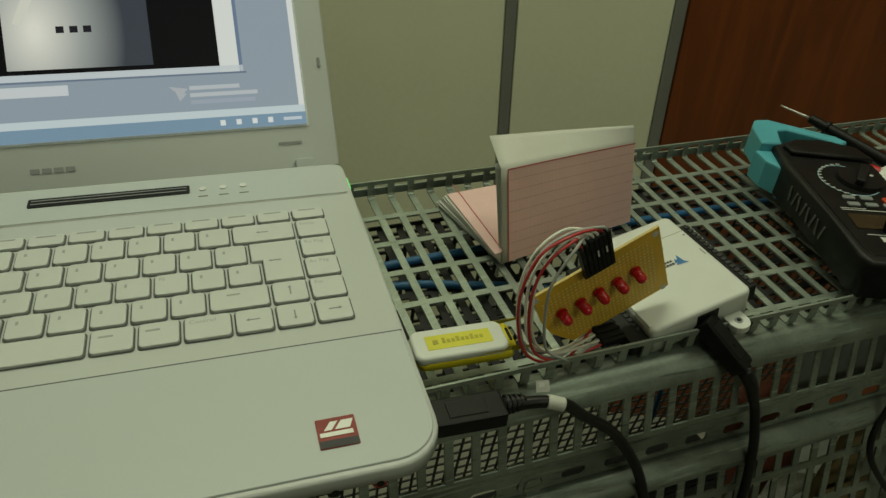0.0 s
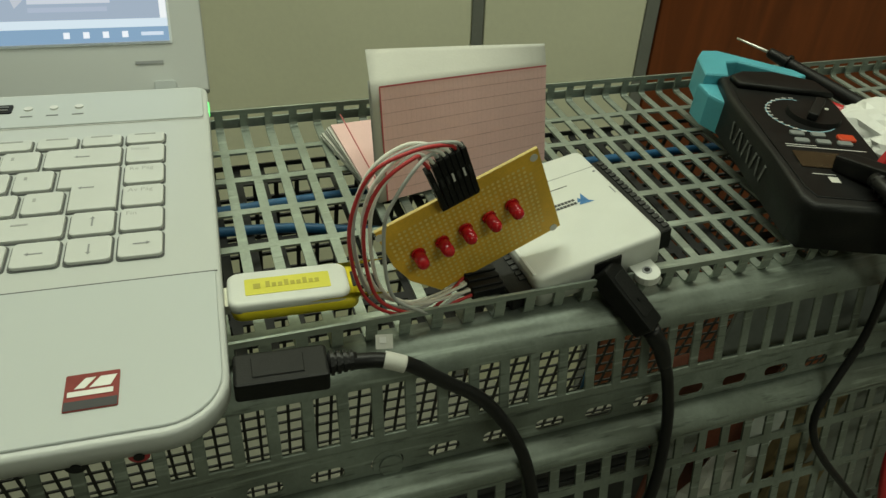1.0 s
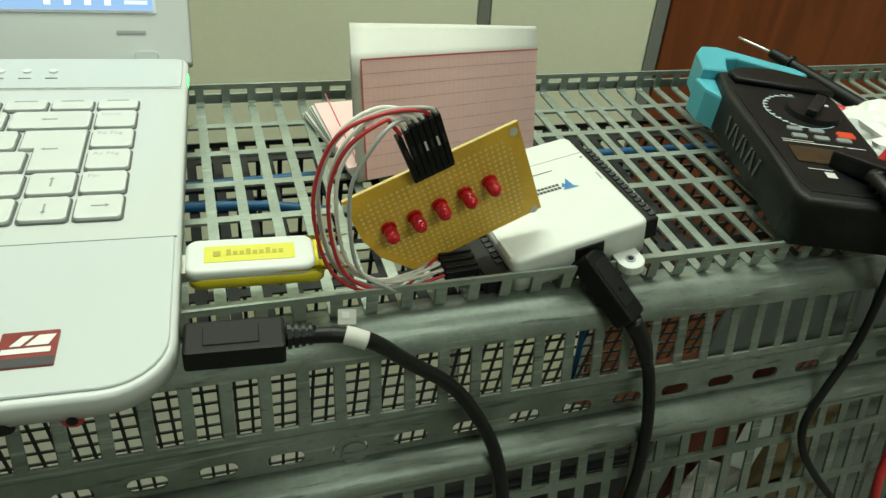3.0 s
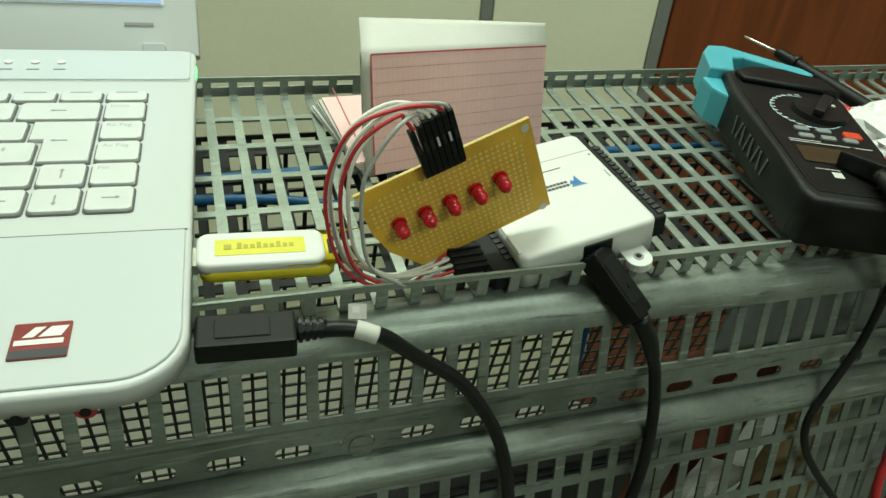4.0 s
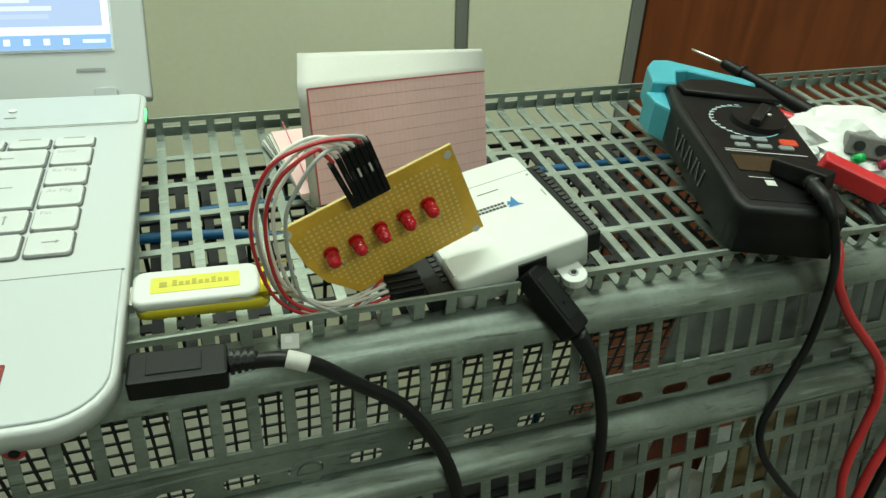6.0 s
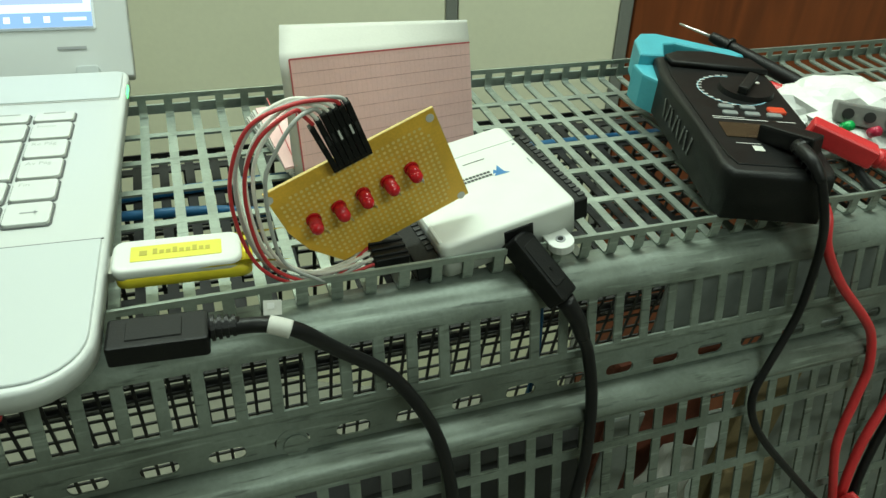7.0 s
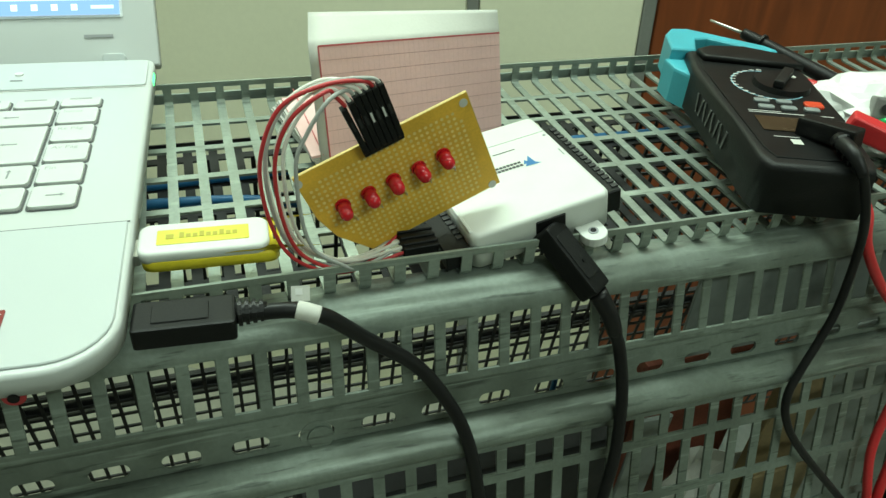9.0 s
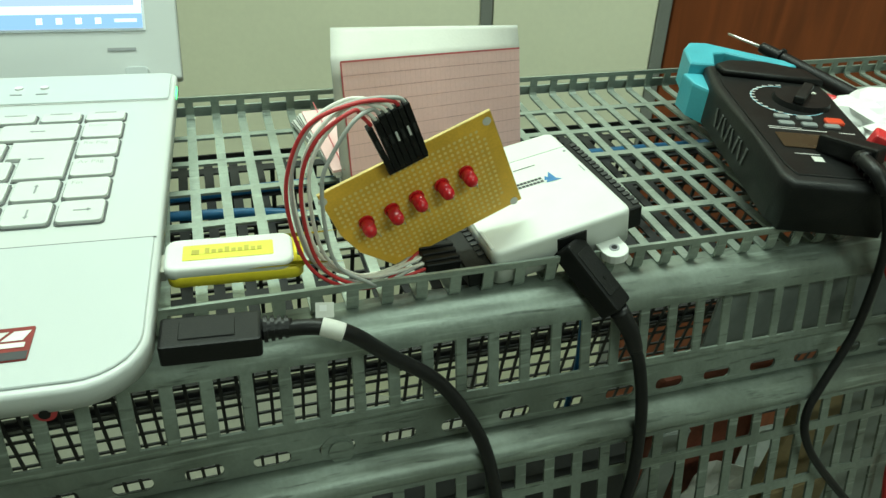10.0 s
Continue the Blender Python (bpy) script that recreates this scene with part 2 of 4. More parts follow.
def solid(ob, thick, offset=-1.0, bevel=0.0):
    s = ob.modifiers.new("sheet", "SOLIDIFY")
    s.thickness, s.offset = thick, offset
    if bevel:
        b = ob.modifiers.new("edge", "BEVEL")
        b.width, b.segments, b.limit_method = bevel, 1, "ANGLE"
    return ob


# ---- the room ----
FLOOR_Z, CEIL_Z = -1.15, 1.70
WALL_YAW = -23.3
wall_m = pose(0.5090, 0.9960, 0, 0, -3.2, WALL_YAW)
tagged(link_mesh("floor", box(-2.6, 2.8, -4.2, 3.6, FLOOR_Z - 0.1, FLOOR_Z), FLOORM), "pale polished tile floor of the workshop", "floor", kind="structure")
tagged(link_mesh("ceiling", box(-2.6, 2.8, -4.2, 3.6, CEIL_Z, CEIL_Z + 0.1), PLASTER), "plain off-white plaster ceiling", "ceiling", kind="structure")
tagged(link_mesh("wall_south", box(-2.6, 2.8, -4.3, -4.2, FLOOR_Z, CEIL_Z), PLASTER), "plain off-white plaster wall", "wall", kind="structure")
tagged(link_mesh("wall_west", box(-2.7, -2.6, -4.2, 3.6, FLOOR_Z, CEIL_Z), PLASTER), "plain off-white plaster wall", "wall", kind="structure")
tagged(link_mesh("wall_east", box(2.8, 2.9, -4.2, 3.6, FLOOR_Z, CEIL_Z), PLASTER), "plain off-white plaster wall", "wall", kind="structure")

partition = tagged(link_mesh("wall_north", box(-3.6, 2.6, 0.03, 0.12, FLOOR_Z - 0.05, CEIL_Z + 0.05), CREAM), "cream partition wall with grey metal posts", "wall", kind="structure")
partition.matrix_world = wall_m
for x0, x1 in ((-1.25, -0.010), (0.010, 0.287)):
    part("panel", box(x0 + 0.001, x1 - 0.001, 0.004, 0.03, FLOOR_Z - 0.05, CEIL_Z + 0.05, 0.002), CREAM, partition)
for x0, x1 in ((-1.275, -1.25), (-0.010, 0.010), (0.287, 0.308)):
    part("post", box(x0, x1, 0.001, 0.03, FLOOR_Z - 0.05, CEIL_Z + 0.05, 0.003, 2), POST, partition, "grey metal partition post")
part("panel", box(-3.6, -1.277, 0.004, 0.03, FLOOR_Z - 0.05, CEIL_Z + 0.05, 0.002), CREAM, partition)
part("door", box(0.310, 1.25, 0.006, 0.03, FLOOR_Z - 0.05, CEIL_Z + 0.05, 0.003), WOOD, partition, "red-brown stained wooden door panel")
part("panel", box(1.252, 2.6, 0.004, 0.03, FLOOR_Z - 0.05, CEIL_Z + 0.05, 0.002), CREAM, partition)

for lx, ly, lp in LAMPS:
    fix = thing("ceiling_light", "white metal ceiling fixture with glowing fluorescent tubes", "ceiling light", pose(lx, ly, 0), "ceiling lights")
    part("housing", box(-0.63, 0.63, -0.17, 0.17, 1.650, 1.699, 0.004), WHITE, fix)
    for ty in (-0.08, 0.08):
        part("tube", tube([(-0.58, ty, 1.638), (0.58, ty, 1.638)], 0.012, 12, 2), glow("fluorescent_tube", (0.9, 1.0, 0.85), 3.0), fix, "glowing fluorescent tube")

# ---- the stacked trays ----
PITCH, BAR = 0.0153, 0.0050
X0, X1 = 0.1003 - 40 * PITCH, 0.1003 + 62 * PITCH
breaks = []
for k in range(103):
    c = X0 + k * PITCH
    breaks += [c - BAR / 2, c + BAR / 2]
YF, YR, LIP = 0.0555, 0.2560, 0.0135
ROWY = [0.0705 + 0.0318 * k for k in range(6)]


def tray_profile(y0, y1, rows, lip, half=0.0024):
    """Lip, bend, floor with cross rows, bend, lip; returns points and the strips that are punched."""
    pts = [(y0, lip), (y0, lip - 0.0032), (y0, 0.0022), (y0 + 0.0007, 0.0007), (y0 + 0.0022, 0.0)]
    holes = {1, 2, 3, 4}
    for r in rows:
        pts += [(r - half, 0.0), (r + half, 0.0)]
        holes.add(len(pts) - 1)
    pts += [(y1 - 0.0022, 0.0), (y1 - 0.0007, 0.0007), (y1, 0.0022), (y1, lip - 0.0032), (y1, lip)]
    n = len(pts)
    holes |= {n - 3, n - 4, n - 5}
    return pts, holes


tp, th = tray_profile(YF, YR, ROWY, LIP)
rack = thing("storage_rack", "galvanised steel rack of stacked punched cable trays", "rack")
top = part("tray", punched(tp, th, breaks, 0.0015), STEEL, rack, "top tray with slotted floor and low slotted lips")
solid(top, 0.0014, 1.0)

# front face under the top tray, splayed outwards: rounded shoulder, slots, strip with oblong holes, rolled rail
def face(z, off=0.0):
    return (0.0452 + 0.268 * z + off, z)


FP = 0.01548
fbreaks = []
for k in range(102):
    c = 0.0993 + (k - 40) * FP
    fbreaks += [c - 0.0027, c + 0.0027]
cheek = [(YF + 0.006, -0.0021), (YF - 0.0020, -0.0023), (YF - 0.0065, -0.0034), (YF - 0.0098, -0.0056), (YF - 0.0122, -0.0085), face(-0.0118), face(-0.0146), face(-0.0402), face(-0.0440), face(-0.0456, 0.0012), face(-0.0466, 0.0030), face(-0.0472, 0.0060)]
front = part("front_face", punched(cheek, {6}, fbreaks, 0.0015), STEEL_DIRTY, rack, "grimy slotted front face with a rounded shoulder")
solid(front, 0.0014, -1.0)
for poly in front.data.polygons:
    poly.use_smooth = poly.center.z > -0.0140
edge = front.modifiers.new("edge", "BEVEL")
edge.width, edge.segments, edge.limit_method = 0.0005, 1, "ANGLE"

OP, OC = 0.0288, 0.1175
lb = bmesh.new()
for k in range(-24, 24):
    c = OC + k * OP
    lo, hi = -0.0682, -0.0468
    outer = [(c - OP / 2, lo), (c, lo), (c + OP / 2, lo), (c + OP / 2, hi), (c, hi), (c - OP / 2, hi)]
    inner = rounded(c - 0.0082, c + 0.0082, -0.0664 + 0.0005, -0.0600 + 0.0005, 0.0031, 4)
    edges = []
    for loop in (outer, inner):
        vs = [lb.verts.new((x, *face(z, 0.0060))) for x, z in loop]
        edges += [lb.edges.new((vs[i], vs[(i + 1) % len(vs)])) for i in range(len(vs))]
    bmesh.ops.triangle_fill(lb, use_beauty=True, use_dissolve=False, edges=edges)
bmesh.ops.remove_doubles(lb, verts=lb.verts, dist=1e-5)
ledge = part("ledge", lb, STEEL_DIRTY, rack, "recessed strip with oblong holes")
solid(ledge, 0.0014, 1.0)
rail = part("rail", punched([face(-0.0680, 0.0058), face(-0.0688, 0.0025), face(-0.0700, -0.0015), face(-0.0716, -0.0042), face(-0.0740, -0.0058), face(-0.0766, -0.0062), face(-0.0790, -0.0052), face(-0.0810, -0.0028), face(-0.0822, 0.0006), face(-0.0826, 0.0030)], set(), [X0, 0.1, X1], 0.0015), STEEL_DIRTY, rack, "worn rolled steel rail", True)
solid(rail, 0.0014, -1.0)
bp = face(-0.0635, 0.0048)
part("bolt", cyl(bmesh.new(), (OC - OP + 0.0016, bp[0], bp[1] - 0.0008), 0.0058, 0.0012, (0, 0.96, -0.26), 20), STEEL_DIRTY, rack, "grimy round bolt head")
part("washer", cyl(bmesh.new(), (OC - OP, bp[0] + 0.0012, bp[1]), 0.0074, 0.0008, (0, 0.96, -0.26), 24), STEEL_DIRTY, rack)

lower = [face(-0.0822, 0.0020), face(-0.0870, 0.0015)]
lholes = set()
ztop = -0.0870
for h in (0.0135, 0.0295, 0.0295, 0.0295, 0.0295, 0.0295):
    lholes.add(len(lower) - 1)
    lower += [face(ztop - h, 0.0015), face(ztop - h - 0.0055, 0.0015)]
    ztop -= h + 0.0055
low = part("lower_panel", punched(lower, lholes, fbreaks, 0.0015), STEEL_DIRTY, rack, "grimy punched lower side panel")
solid(low, 0.0014, -1.0)

# nested tray just below, seen as dark bars through the top tray
dz, dx, dyy, hw = -0.030, 0.0065, 0.009, 0.0027
rows2 = [0.0705 + dyy + 0.0318 * k for k in range(-1, 6) if YF + 0.016 < 0.0705 + dyy + 0.0318 * k < YR - 0.008]
tp2, th2 = tray_profile(YF + 0.0125, YR - 0.003, rows2, 0.0058, hw)
bk = []
for k in range(103):
    c = X0 + k * PITCH + dx
    bk += [c - hw, c + hw]
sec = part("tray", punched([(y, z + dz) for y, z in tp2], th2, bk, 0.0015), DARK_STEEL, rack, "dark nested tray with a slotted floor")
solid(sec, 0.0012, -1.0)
part("inner_flange", box(0.296, X1 - 0.02, 0.0555, 0.0575, -0.086, -0.0035, 0.0004), SHEET, rack, "dull grey inner flange")
part("rear_strip", box(X0, X1, YR + 0.0036, YR + 0.0050, -0.0008, 0.0056, 0.0003), STEEL, rack, "plain steel strip behind the rear lip")

# dark mesh at the back of the rack
mesh_rows = []
for k in range(27):
    zz = -0.040 - 0.0188 * k
    yy = 0.2640 + 0.15 * (-zz - 0.040)
    mesh_rows += [(yy, zz), (yy + 0.0003, zz - 0.0029)]
mb = []
for k in range(95):
    c = -0.50 + 0.0143 * k
    mb += [c - 0.0015, c + 0.0015]
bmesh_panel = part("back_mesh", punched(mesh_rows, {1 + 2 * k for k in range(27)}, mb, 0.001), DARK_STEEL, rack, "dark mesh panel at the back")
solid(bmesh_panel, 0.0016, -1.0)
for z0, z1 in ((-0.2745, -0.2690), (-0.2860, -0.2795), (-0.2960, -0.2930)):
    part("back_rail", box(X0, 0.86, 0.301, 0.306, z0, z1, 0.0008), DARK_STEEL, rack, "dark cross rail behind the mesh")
for x in (X0 + 0.02, X1 - 0.04):
    part("upright", box(x, x + 0.03, YR - 0.034, YR - 0.010, FLOOR_Z, -0.045, 0.002), STEEL_DIRTY, rack)
    part("upright", box(x, x + 0.03, YF + 0.012, YF + 0.036, FLOOR_Z, -0.045, 0.002), STEEL_DIRTY, rack)

# ---- things ----
# laptop: its own axes have the origin at the front right corner of the deck
DECK = 0.0262
laptop = thing("laptop", "open white laptop with white keys, resting across the tray lips", "laptop", pose(0.022, 0.003, 0, 0, 0, -2.85))
LW, LD = 0.364, 0.2640
base = part("base", prism(rounded(-LW, 0, 0, LD, 0.024, 7, (0.35, 0.35, 1, 1)), DECK - 0.0085, DECK, 0.0018, 2), WHITE, laptop, "white plastic keyboard deck", True)
# the shade below the rim is put into the black colour here
part("underside", prism(rounded(-LW + 0.016, -0.014, 0.014, LD - 0.004, 0.02, 5), LIP + 0.0002, DECK - 0.0086), BLACK, laptop, "tapered underside, coloured black for its shade")
part("palm_rest", prism(rounded(-LW + 0.004, -0.0022, 0.0035, 0.0835, 0.021, 7, (0.04, 0.04, 1, 1)), DECK + 0.0002, DECK + 0.0010, 0.0004), PALM, laptop, "smooth glossy white palm rest")
part("groove", box(-LW + 0.004, -0.0015, 0.0838, 0.0845, DECK + 0.0002, DECK + 0.0004), KEYGAP, laptop)
part("groove", box(-LW + 0.004, -0.0030, 0.2226, 0.2231, DECK + 0.0002, DECK + 0.0004), SILVER, laptop)
part("speaker_strip", prism(rounded(-LW + 0.003, -0.003, 0.2235, 0.2600, 0.002, 2), DECK + 0.0002, DECK + 0.0009, 0.0003), PALM, laptop)
vent = part("vent", prism(rounded(-0.200, -0.104, 0.2395, 0.2490, 0.0012, 3), DECK + 0.0010, DECK + 0.0016), BLACK, laptop, "black slotted grille")
for k in range(2):
    part("slat", box(-0.198, -0.106, 0.2420 + 0.0034 * k, 0.2428 + 0.0034 * k, DECK + 0.0017, DECK + 0.0021), GREY_INK, vent)
for x in (-0.096, -0.083, -0.070):
    b = cyl(bmesh.new(), (x, 0.2435, DECK + 0.0013), 0.0022, 0.0008, n=14)
    part("button", b, SILVER, laptop, "small grey button")
    part("mark", box(x - 0.003, x + 0.003, 0.2345, 0.2353, DECK + 0.0010, DECK + 0.0013), GREY_INK, laptop)
part("power_light", box(-0.0016, 0.0004, 0.231, 0.244, DECK - 0.004, DECK - 0.0008, 0.0004), glow("green_power_light", (0.12, 0.9, 0.2), 3.5), laptop, "small green glowing power light")

KR, KF = -0.0226, 0.0970          # right edge and front edge of the keys
KP = 0.01965                      # key pitch
RNG = random.Random(4)


def lettering(name, words, place, size, material, owner):
    """Flat printed words as a mesh."""
    cu = bpy.data.curves.new(name, "FONT")
    cu.body, cu.size, cu.resolution_u = words, size, 2
    tmp = bpy.data.objects.new(name, cu)
    me = bpy.data.meshes.new_from_object(tmp)
    bpy.data.objects.remove(tmp)
    me.materials.clear()
    me.materials.append(material)
    ob = new(name, me)
    ob.parent = owner
    ob.location = place
    return ob


def key(x0, x1, y0, y1, mark="bar", outline=None):
    g = 0.0013
    out = outline or rounded(x0 + g, x1 - g, y0 + g, y1 - g, 0.0022, 3)
    well = [(x + (0.0008 if x > (x0 + x1) / 2 else -0.0008), y + (0.0008 if y > (y0 + y1) / 2 else -0.0008)) for x, y in out]
    k = part("key", prism(out, DECK + 0.0002, DECK + 0.0021, 0.0006, 2), KEY, laptop)
    part("key_gap", prism(well, DECK + 0.0002, DECK + 0.0005), KEYGAP, k)
    cx, cy, z = (x0 + x1) / 2, (y0 + y1) / 2, DECK + 0.00215
    if mark == "bar":
        w = min(0.0035, (x1 - x0) * 0.2)
        part("legend", box(cx - w - 0.003, cx + w - 0.003, cy + 0.0022, cy + 0.0034, z, z + 0.0001), LEGEND, k)
    elif mark[0].isalpha() and mark not in ("word", "letter"):
        lettering("legend", mark, (x0 + 0.0034, y1 - 0.0068, z), 0.0042, LEGEND, k)
    elif mark == "word":
        part("legend", box(cx - 0.0055, cx + 0.0050, cy + 0.0028, cy + 0.0040, z, z + 0.0001), LEGEND, k)
    elif mark == "letter":
        part("legend", box(cx - 0.0044, cx - 0.0030, cy + 0.0012, cy + 0.0038, z, z + 0.0001), LEGEND, k)
    else:
        b = box(-0.003, 0.003, -0.0004, 0.0004, z, z + 0.0001)
        vs = [b.verts.new((-0.0044, 0, z + 0.0001)), b.verts.new((-0.0026, 0.0012, z + 0.0001)), b.verts.new((-0.0026, -0.0012, z + 0.0001))]
        b.faces.new(vs)
        bmesh.ops.transform(b, matrix=Matrix.Translation((cx, cy, 0)) @ Matrix.Rotation(radians(float(mark)), 4, "Z"), verts=b.verts)
        part("legend", b, GREY_INK, k)


def row(y, h, widths, marks, right=KR):
    """Keys from the right edge to the left, widths in pitches."""
    x = right
    for w, mk in zip(widths, marks):
        if mk != "skip":
            key(x - w * KP, x, y, y + h, mk)
        x -= w * KP


y1 = KF
W1 = 1.07                         # the two right-hand columns are a little wider
row(y1, KP, (W1, W1, 1.08, 1.30, 1.12, 1.15, 4.0, 1, 1, 1, 1.4), ("180", "90", "0", "Control", "bar", "bar", "bar", "bar", "bar", "bar", "bar"))
row(y1 + KP, KP, (W1, W1, 1.70) + (1,) * 10 + (1.5,), ("Fin", "-90", "bar") + ("letter",) * 10 + ("bar",))
row(y1 + 2 * KP, KP, (W1, 1.20) + (1,) * 11 + (1.6,), ("Av Pág", "skip", "letter", "letter", "Ñ") + ("letter",) * 8 + ("bar",))
row(y1 + 3 * KP, KP, (W1, 1.52) + (1,) * 11 + (1.4,), ("Re Pág", "skip") + ("letter",) * 11 + ("bar",))
row(y1 + 4 * KP, KP, (W1, 1.95) + (1,) * 12, ("Inicio", "0") + ("letter",) * 12)
row(y1 + 5 * KP, 0.0128, (1.1,) * 14, ("word",) * 14)
# the stepped return key over two rows
ex1, ex0, ex0b = KR - W1 * KP, KR - 2.27 * KP, KR - 2.59 * KP
ey0, eym, ey1 = y1 + 2 * KP, y1 + 3 * KP, y1 + 4 * KP
g = 0.0013
key(ex0b, ex1, ey0, ey1, "0", [(ex1 - g, ey1 - g), (ex0b + g, ey1 - g), (ex0b + g, eym + g), (ex0 + g, eym + g), (ex0 + g, ey0 + g), (ex1 - g, ey0 + g)])

stick = part("sticker", prism(rounded(-0.0556, -0.0376, 0.0155, 0.0325, 0.0006, 2), DECK + 0.0011, DECK + 0.0015), STICKER, laptop, "dark red sticker with silver lettering marks")
SZ = DECK + 0.0016
b = bmesh.new()
for quad in (((-0.0525, 0.0254), (-0.0490, 0.0254), (-0.0455, 0.0302), (-0.0490, 0.0302)), ((-0.0475, 0.0254), (-0.0405, 0.0254), (-0.0385, 0.0302), (-0.0440, 0.0302))):
    b.faces.new([b.verts.new((x, y, SZ + 0.0001)) for x, y in quad])
part("emblem", b, SILVER, stick)
part("emblem", box(-0.0545, -0.0395, 0.0219, 0.0243, SZ, SZ + 0.0001), SILVER, stick)
part("dark_band", box(-0.0553, -0.0379, 0.0158, 0.0198, SZ, SZ + 0.0001), BLACKINK, stick)
for k in range(2):
    part("jack", cyl(bmesh.new(), (-0.052 + 0.020 * k, 0.0034, DECK - 0.0092), 0.0036, 0.006, (0, 1, 0), 18), (BLACK, mat("red_jack", (0.30, 0.02, 0.025), 0.4))[k], laptop, ("black audio jack", "red audio jack")[k])
    part("jack_hole", cyl(bmesh.new(), (-0.052 + 0.020 * k, 0.0001, DECK - 0.0092), 0.0018, 0.001, (0, 1, 0), 14), BLACK, laptop)

# lid, leaning back; its own axes: x along the hinge, y up the lid, z out of the screen
LEAN = 38.0
lid_m = pose(0, 0.2800, 0.0215, 90 - LEAN, 0, 0)
lid = part("lid", prism(rounded(-LW - 0.001, 0.0012, -0.006, 0.234, 0.009, 5, (1, 1, 0.2, 0.2)), -0.008, 0.0, 0.0015, 2), WHITE, laptop, "white screen lid with a wide bezel", True, lid_m)
for x in (-0.0245, -LW + 0.0245):
    part("hinge", prism(rounded(x - 0.0065, x + 0.0065, -0.0085, 0.0010, 0.002, 3), -0.004, 0.0060, 0.0008, 2), PALM, lid, "glossy white hinge cover")
SX0, SX1, SY0, SY1 = -LW + 0.020, -0.0193, 0.0265, 0.2200
part("screen_rim", prism(rounded(SX0 - 0.0016, SX1 + 0.0016, SY0 - 0.0016, SY1 + 0.0016, 0.001, 2), 0.0002, 0.0006), mat("pale_screen_rim", (0.7, 0.74, 0.74), 0.4), lid)
screen = part("screen", box(SX0, SX1, SY0, SY1, 0.0008, 0.0012), glow("pale_blue_window", (0.36, 0.46, 0.58), 1.75), lid, "glowing screen with an open program window")


def screen_patch(name, x0, x1, y0, y1, color, strength, layer=1):
    z = 0.0012 + 0.0003 * layer
    part(name, box(x0, x1, y0, y1, z, z + 0.0001), glow(name, color, strength * 1.6), screen)


screen_patch("task_bar", SX0, SX1, SY0, SY0 + 0.0088, (0.24, 0.40, 0.58), 1.1)
screen_patch("window_edge", SX0, SX1, SY0 + 0.0088, SY0 + 0.0140, (0.62, 0.76, 0.86), 1.2)
screen_patch("window_side", SX1 - 0.0040, SX1, SY0 + 0.0140, SY1 - 0.01, (0.80, 0.88, 0.92), 1.2)
screen_patch("panel_light", SX0, SX1 - 0.0400, SY0 + 0.0405, SY0 + 0.0450, (0.62, 0.72, 0.82), 1.2)
screen_patch("panel_shadow", SX0, SX1 - 0.0380, SY0 + 0.0392, SY0 + 0.0405, (0.20, 0.28, 0.42), 1.0)
screen_patch("picture_edge", SX1 - 0.0557, SX1 - 0.0425, SY0 + 0.0405, SY1 - 0.02, (0.80, 0.88, 0.92), 1.2)
screen_patch("picture_shadow", SX1 - 0.0425, SX1 - 0.0400, SY0 + 0.0405, SY1 - 0.02, (0.20, 0.30, 0.48), 1.0)
screen_patch("picture_dark", SX0 + 0.05, SX1 - 0.0557, SY0 + 0.0450, SY1 - 0.02, (0.003, 0.003, 0.006), 1.0)
PIC = bpy.data.materials.new("hazy_picture")
PIC.use_nodes = True
pn = PIC.node_tree
pb = pn.nodes["Principled BSDF"]
pb.inputs["Base Color"].default_value = (0.006, 0.006, 0.006, 1)
pb.inputs["Roughness"].default_value = 0.25
ptc, pmp, pgr, pcr = (pn.nodes.new(k) for k in ("ShaderNodeTexCoord", "ShaderNodeMapping", "ShaderNodeTexGradient", "ShaderNodeValToRGB"))
pgr.gradient_type = "SPHERICAL"
pmp.inputs["Location"].default_value = (-(SX1 - 0.171) * 17, -(SY0 + 0.074) * 11, 0)
pmp.inputs["Scale"].default_value = (17, 11, 0)
pcr.color_ramp.elements[0].color, pcr.color_ramp.elements[1].color = (0.055, 0.07, 0.10, 1), (0.95, 1.0, 0.97, 1)
pcr.color_ramp.elements[0].position, pcr.color_ramp.elements[1].position = 0.05, 0.95
mid_stop = pcr.color_ramp.elements.new(0.5)
mid_stop.color = (0.42, 0.48, 0.50, 1)
for a_, b_ in ((ptc.outputs["Object"], pmp.inputs["Vector"]), (pmp.outputs[0], pgr.inputs["Vector"]), (pgr.outputs["Fac"], pcr.inputs[0]), (pcr.outputs[0], pb.inputs["Emission Color"])):
    pn.links.new(a_, b_)
pb.inputs["Emission Strength"].default_value = 1.7
part("picture_haze", box(SX1 - 0.190, SX1 - 0.0994, SY0 + 0.0480, SY1 - 0.025, 0.0018, 0.0019), PIC, screen, "hazy bright picture")
# reflection of a ceiling tube, painted on the screen as a glowing bar
part("light_streak", box(-0.0030, 0.0030, -0.016, 0.016, 0.0022, 0.0023, 0, 1, pose(SX1 - 0.1745, SY0 + 0.0930, 0, 0, 0, -24)), glow("light_streak", (0.9, 0.95, 0.9), 1.6), screen)
for k in range(3):
    screen_patch("dark_spot", SX1 - 0.1580 + 0.0085 * k, SX1 - 0.1530 + 0.0085 * k, SY0 + 0.0720, SY0 + 0.0765, (0.02, 0.02, 0.03), 1.0, 4)
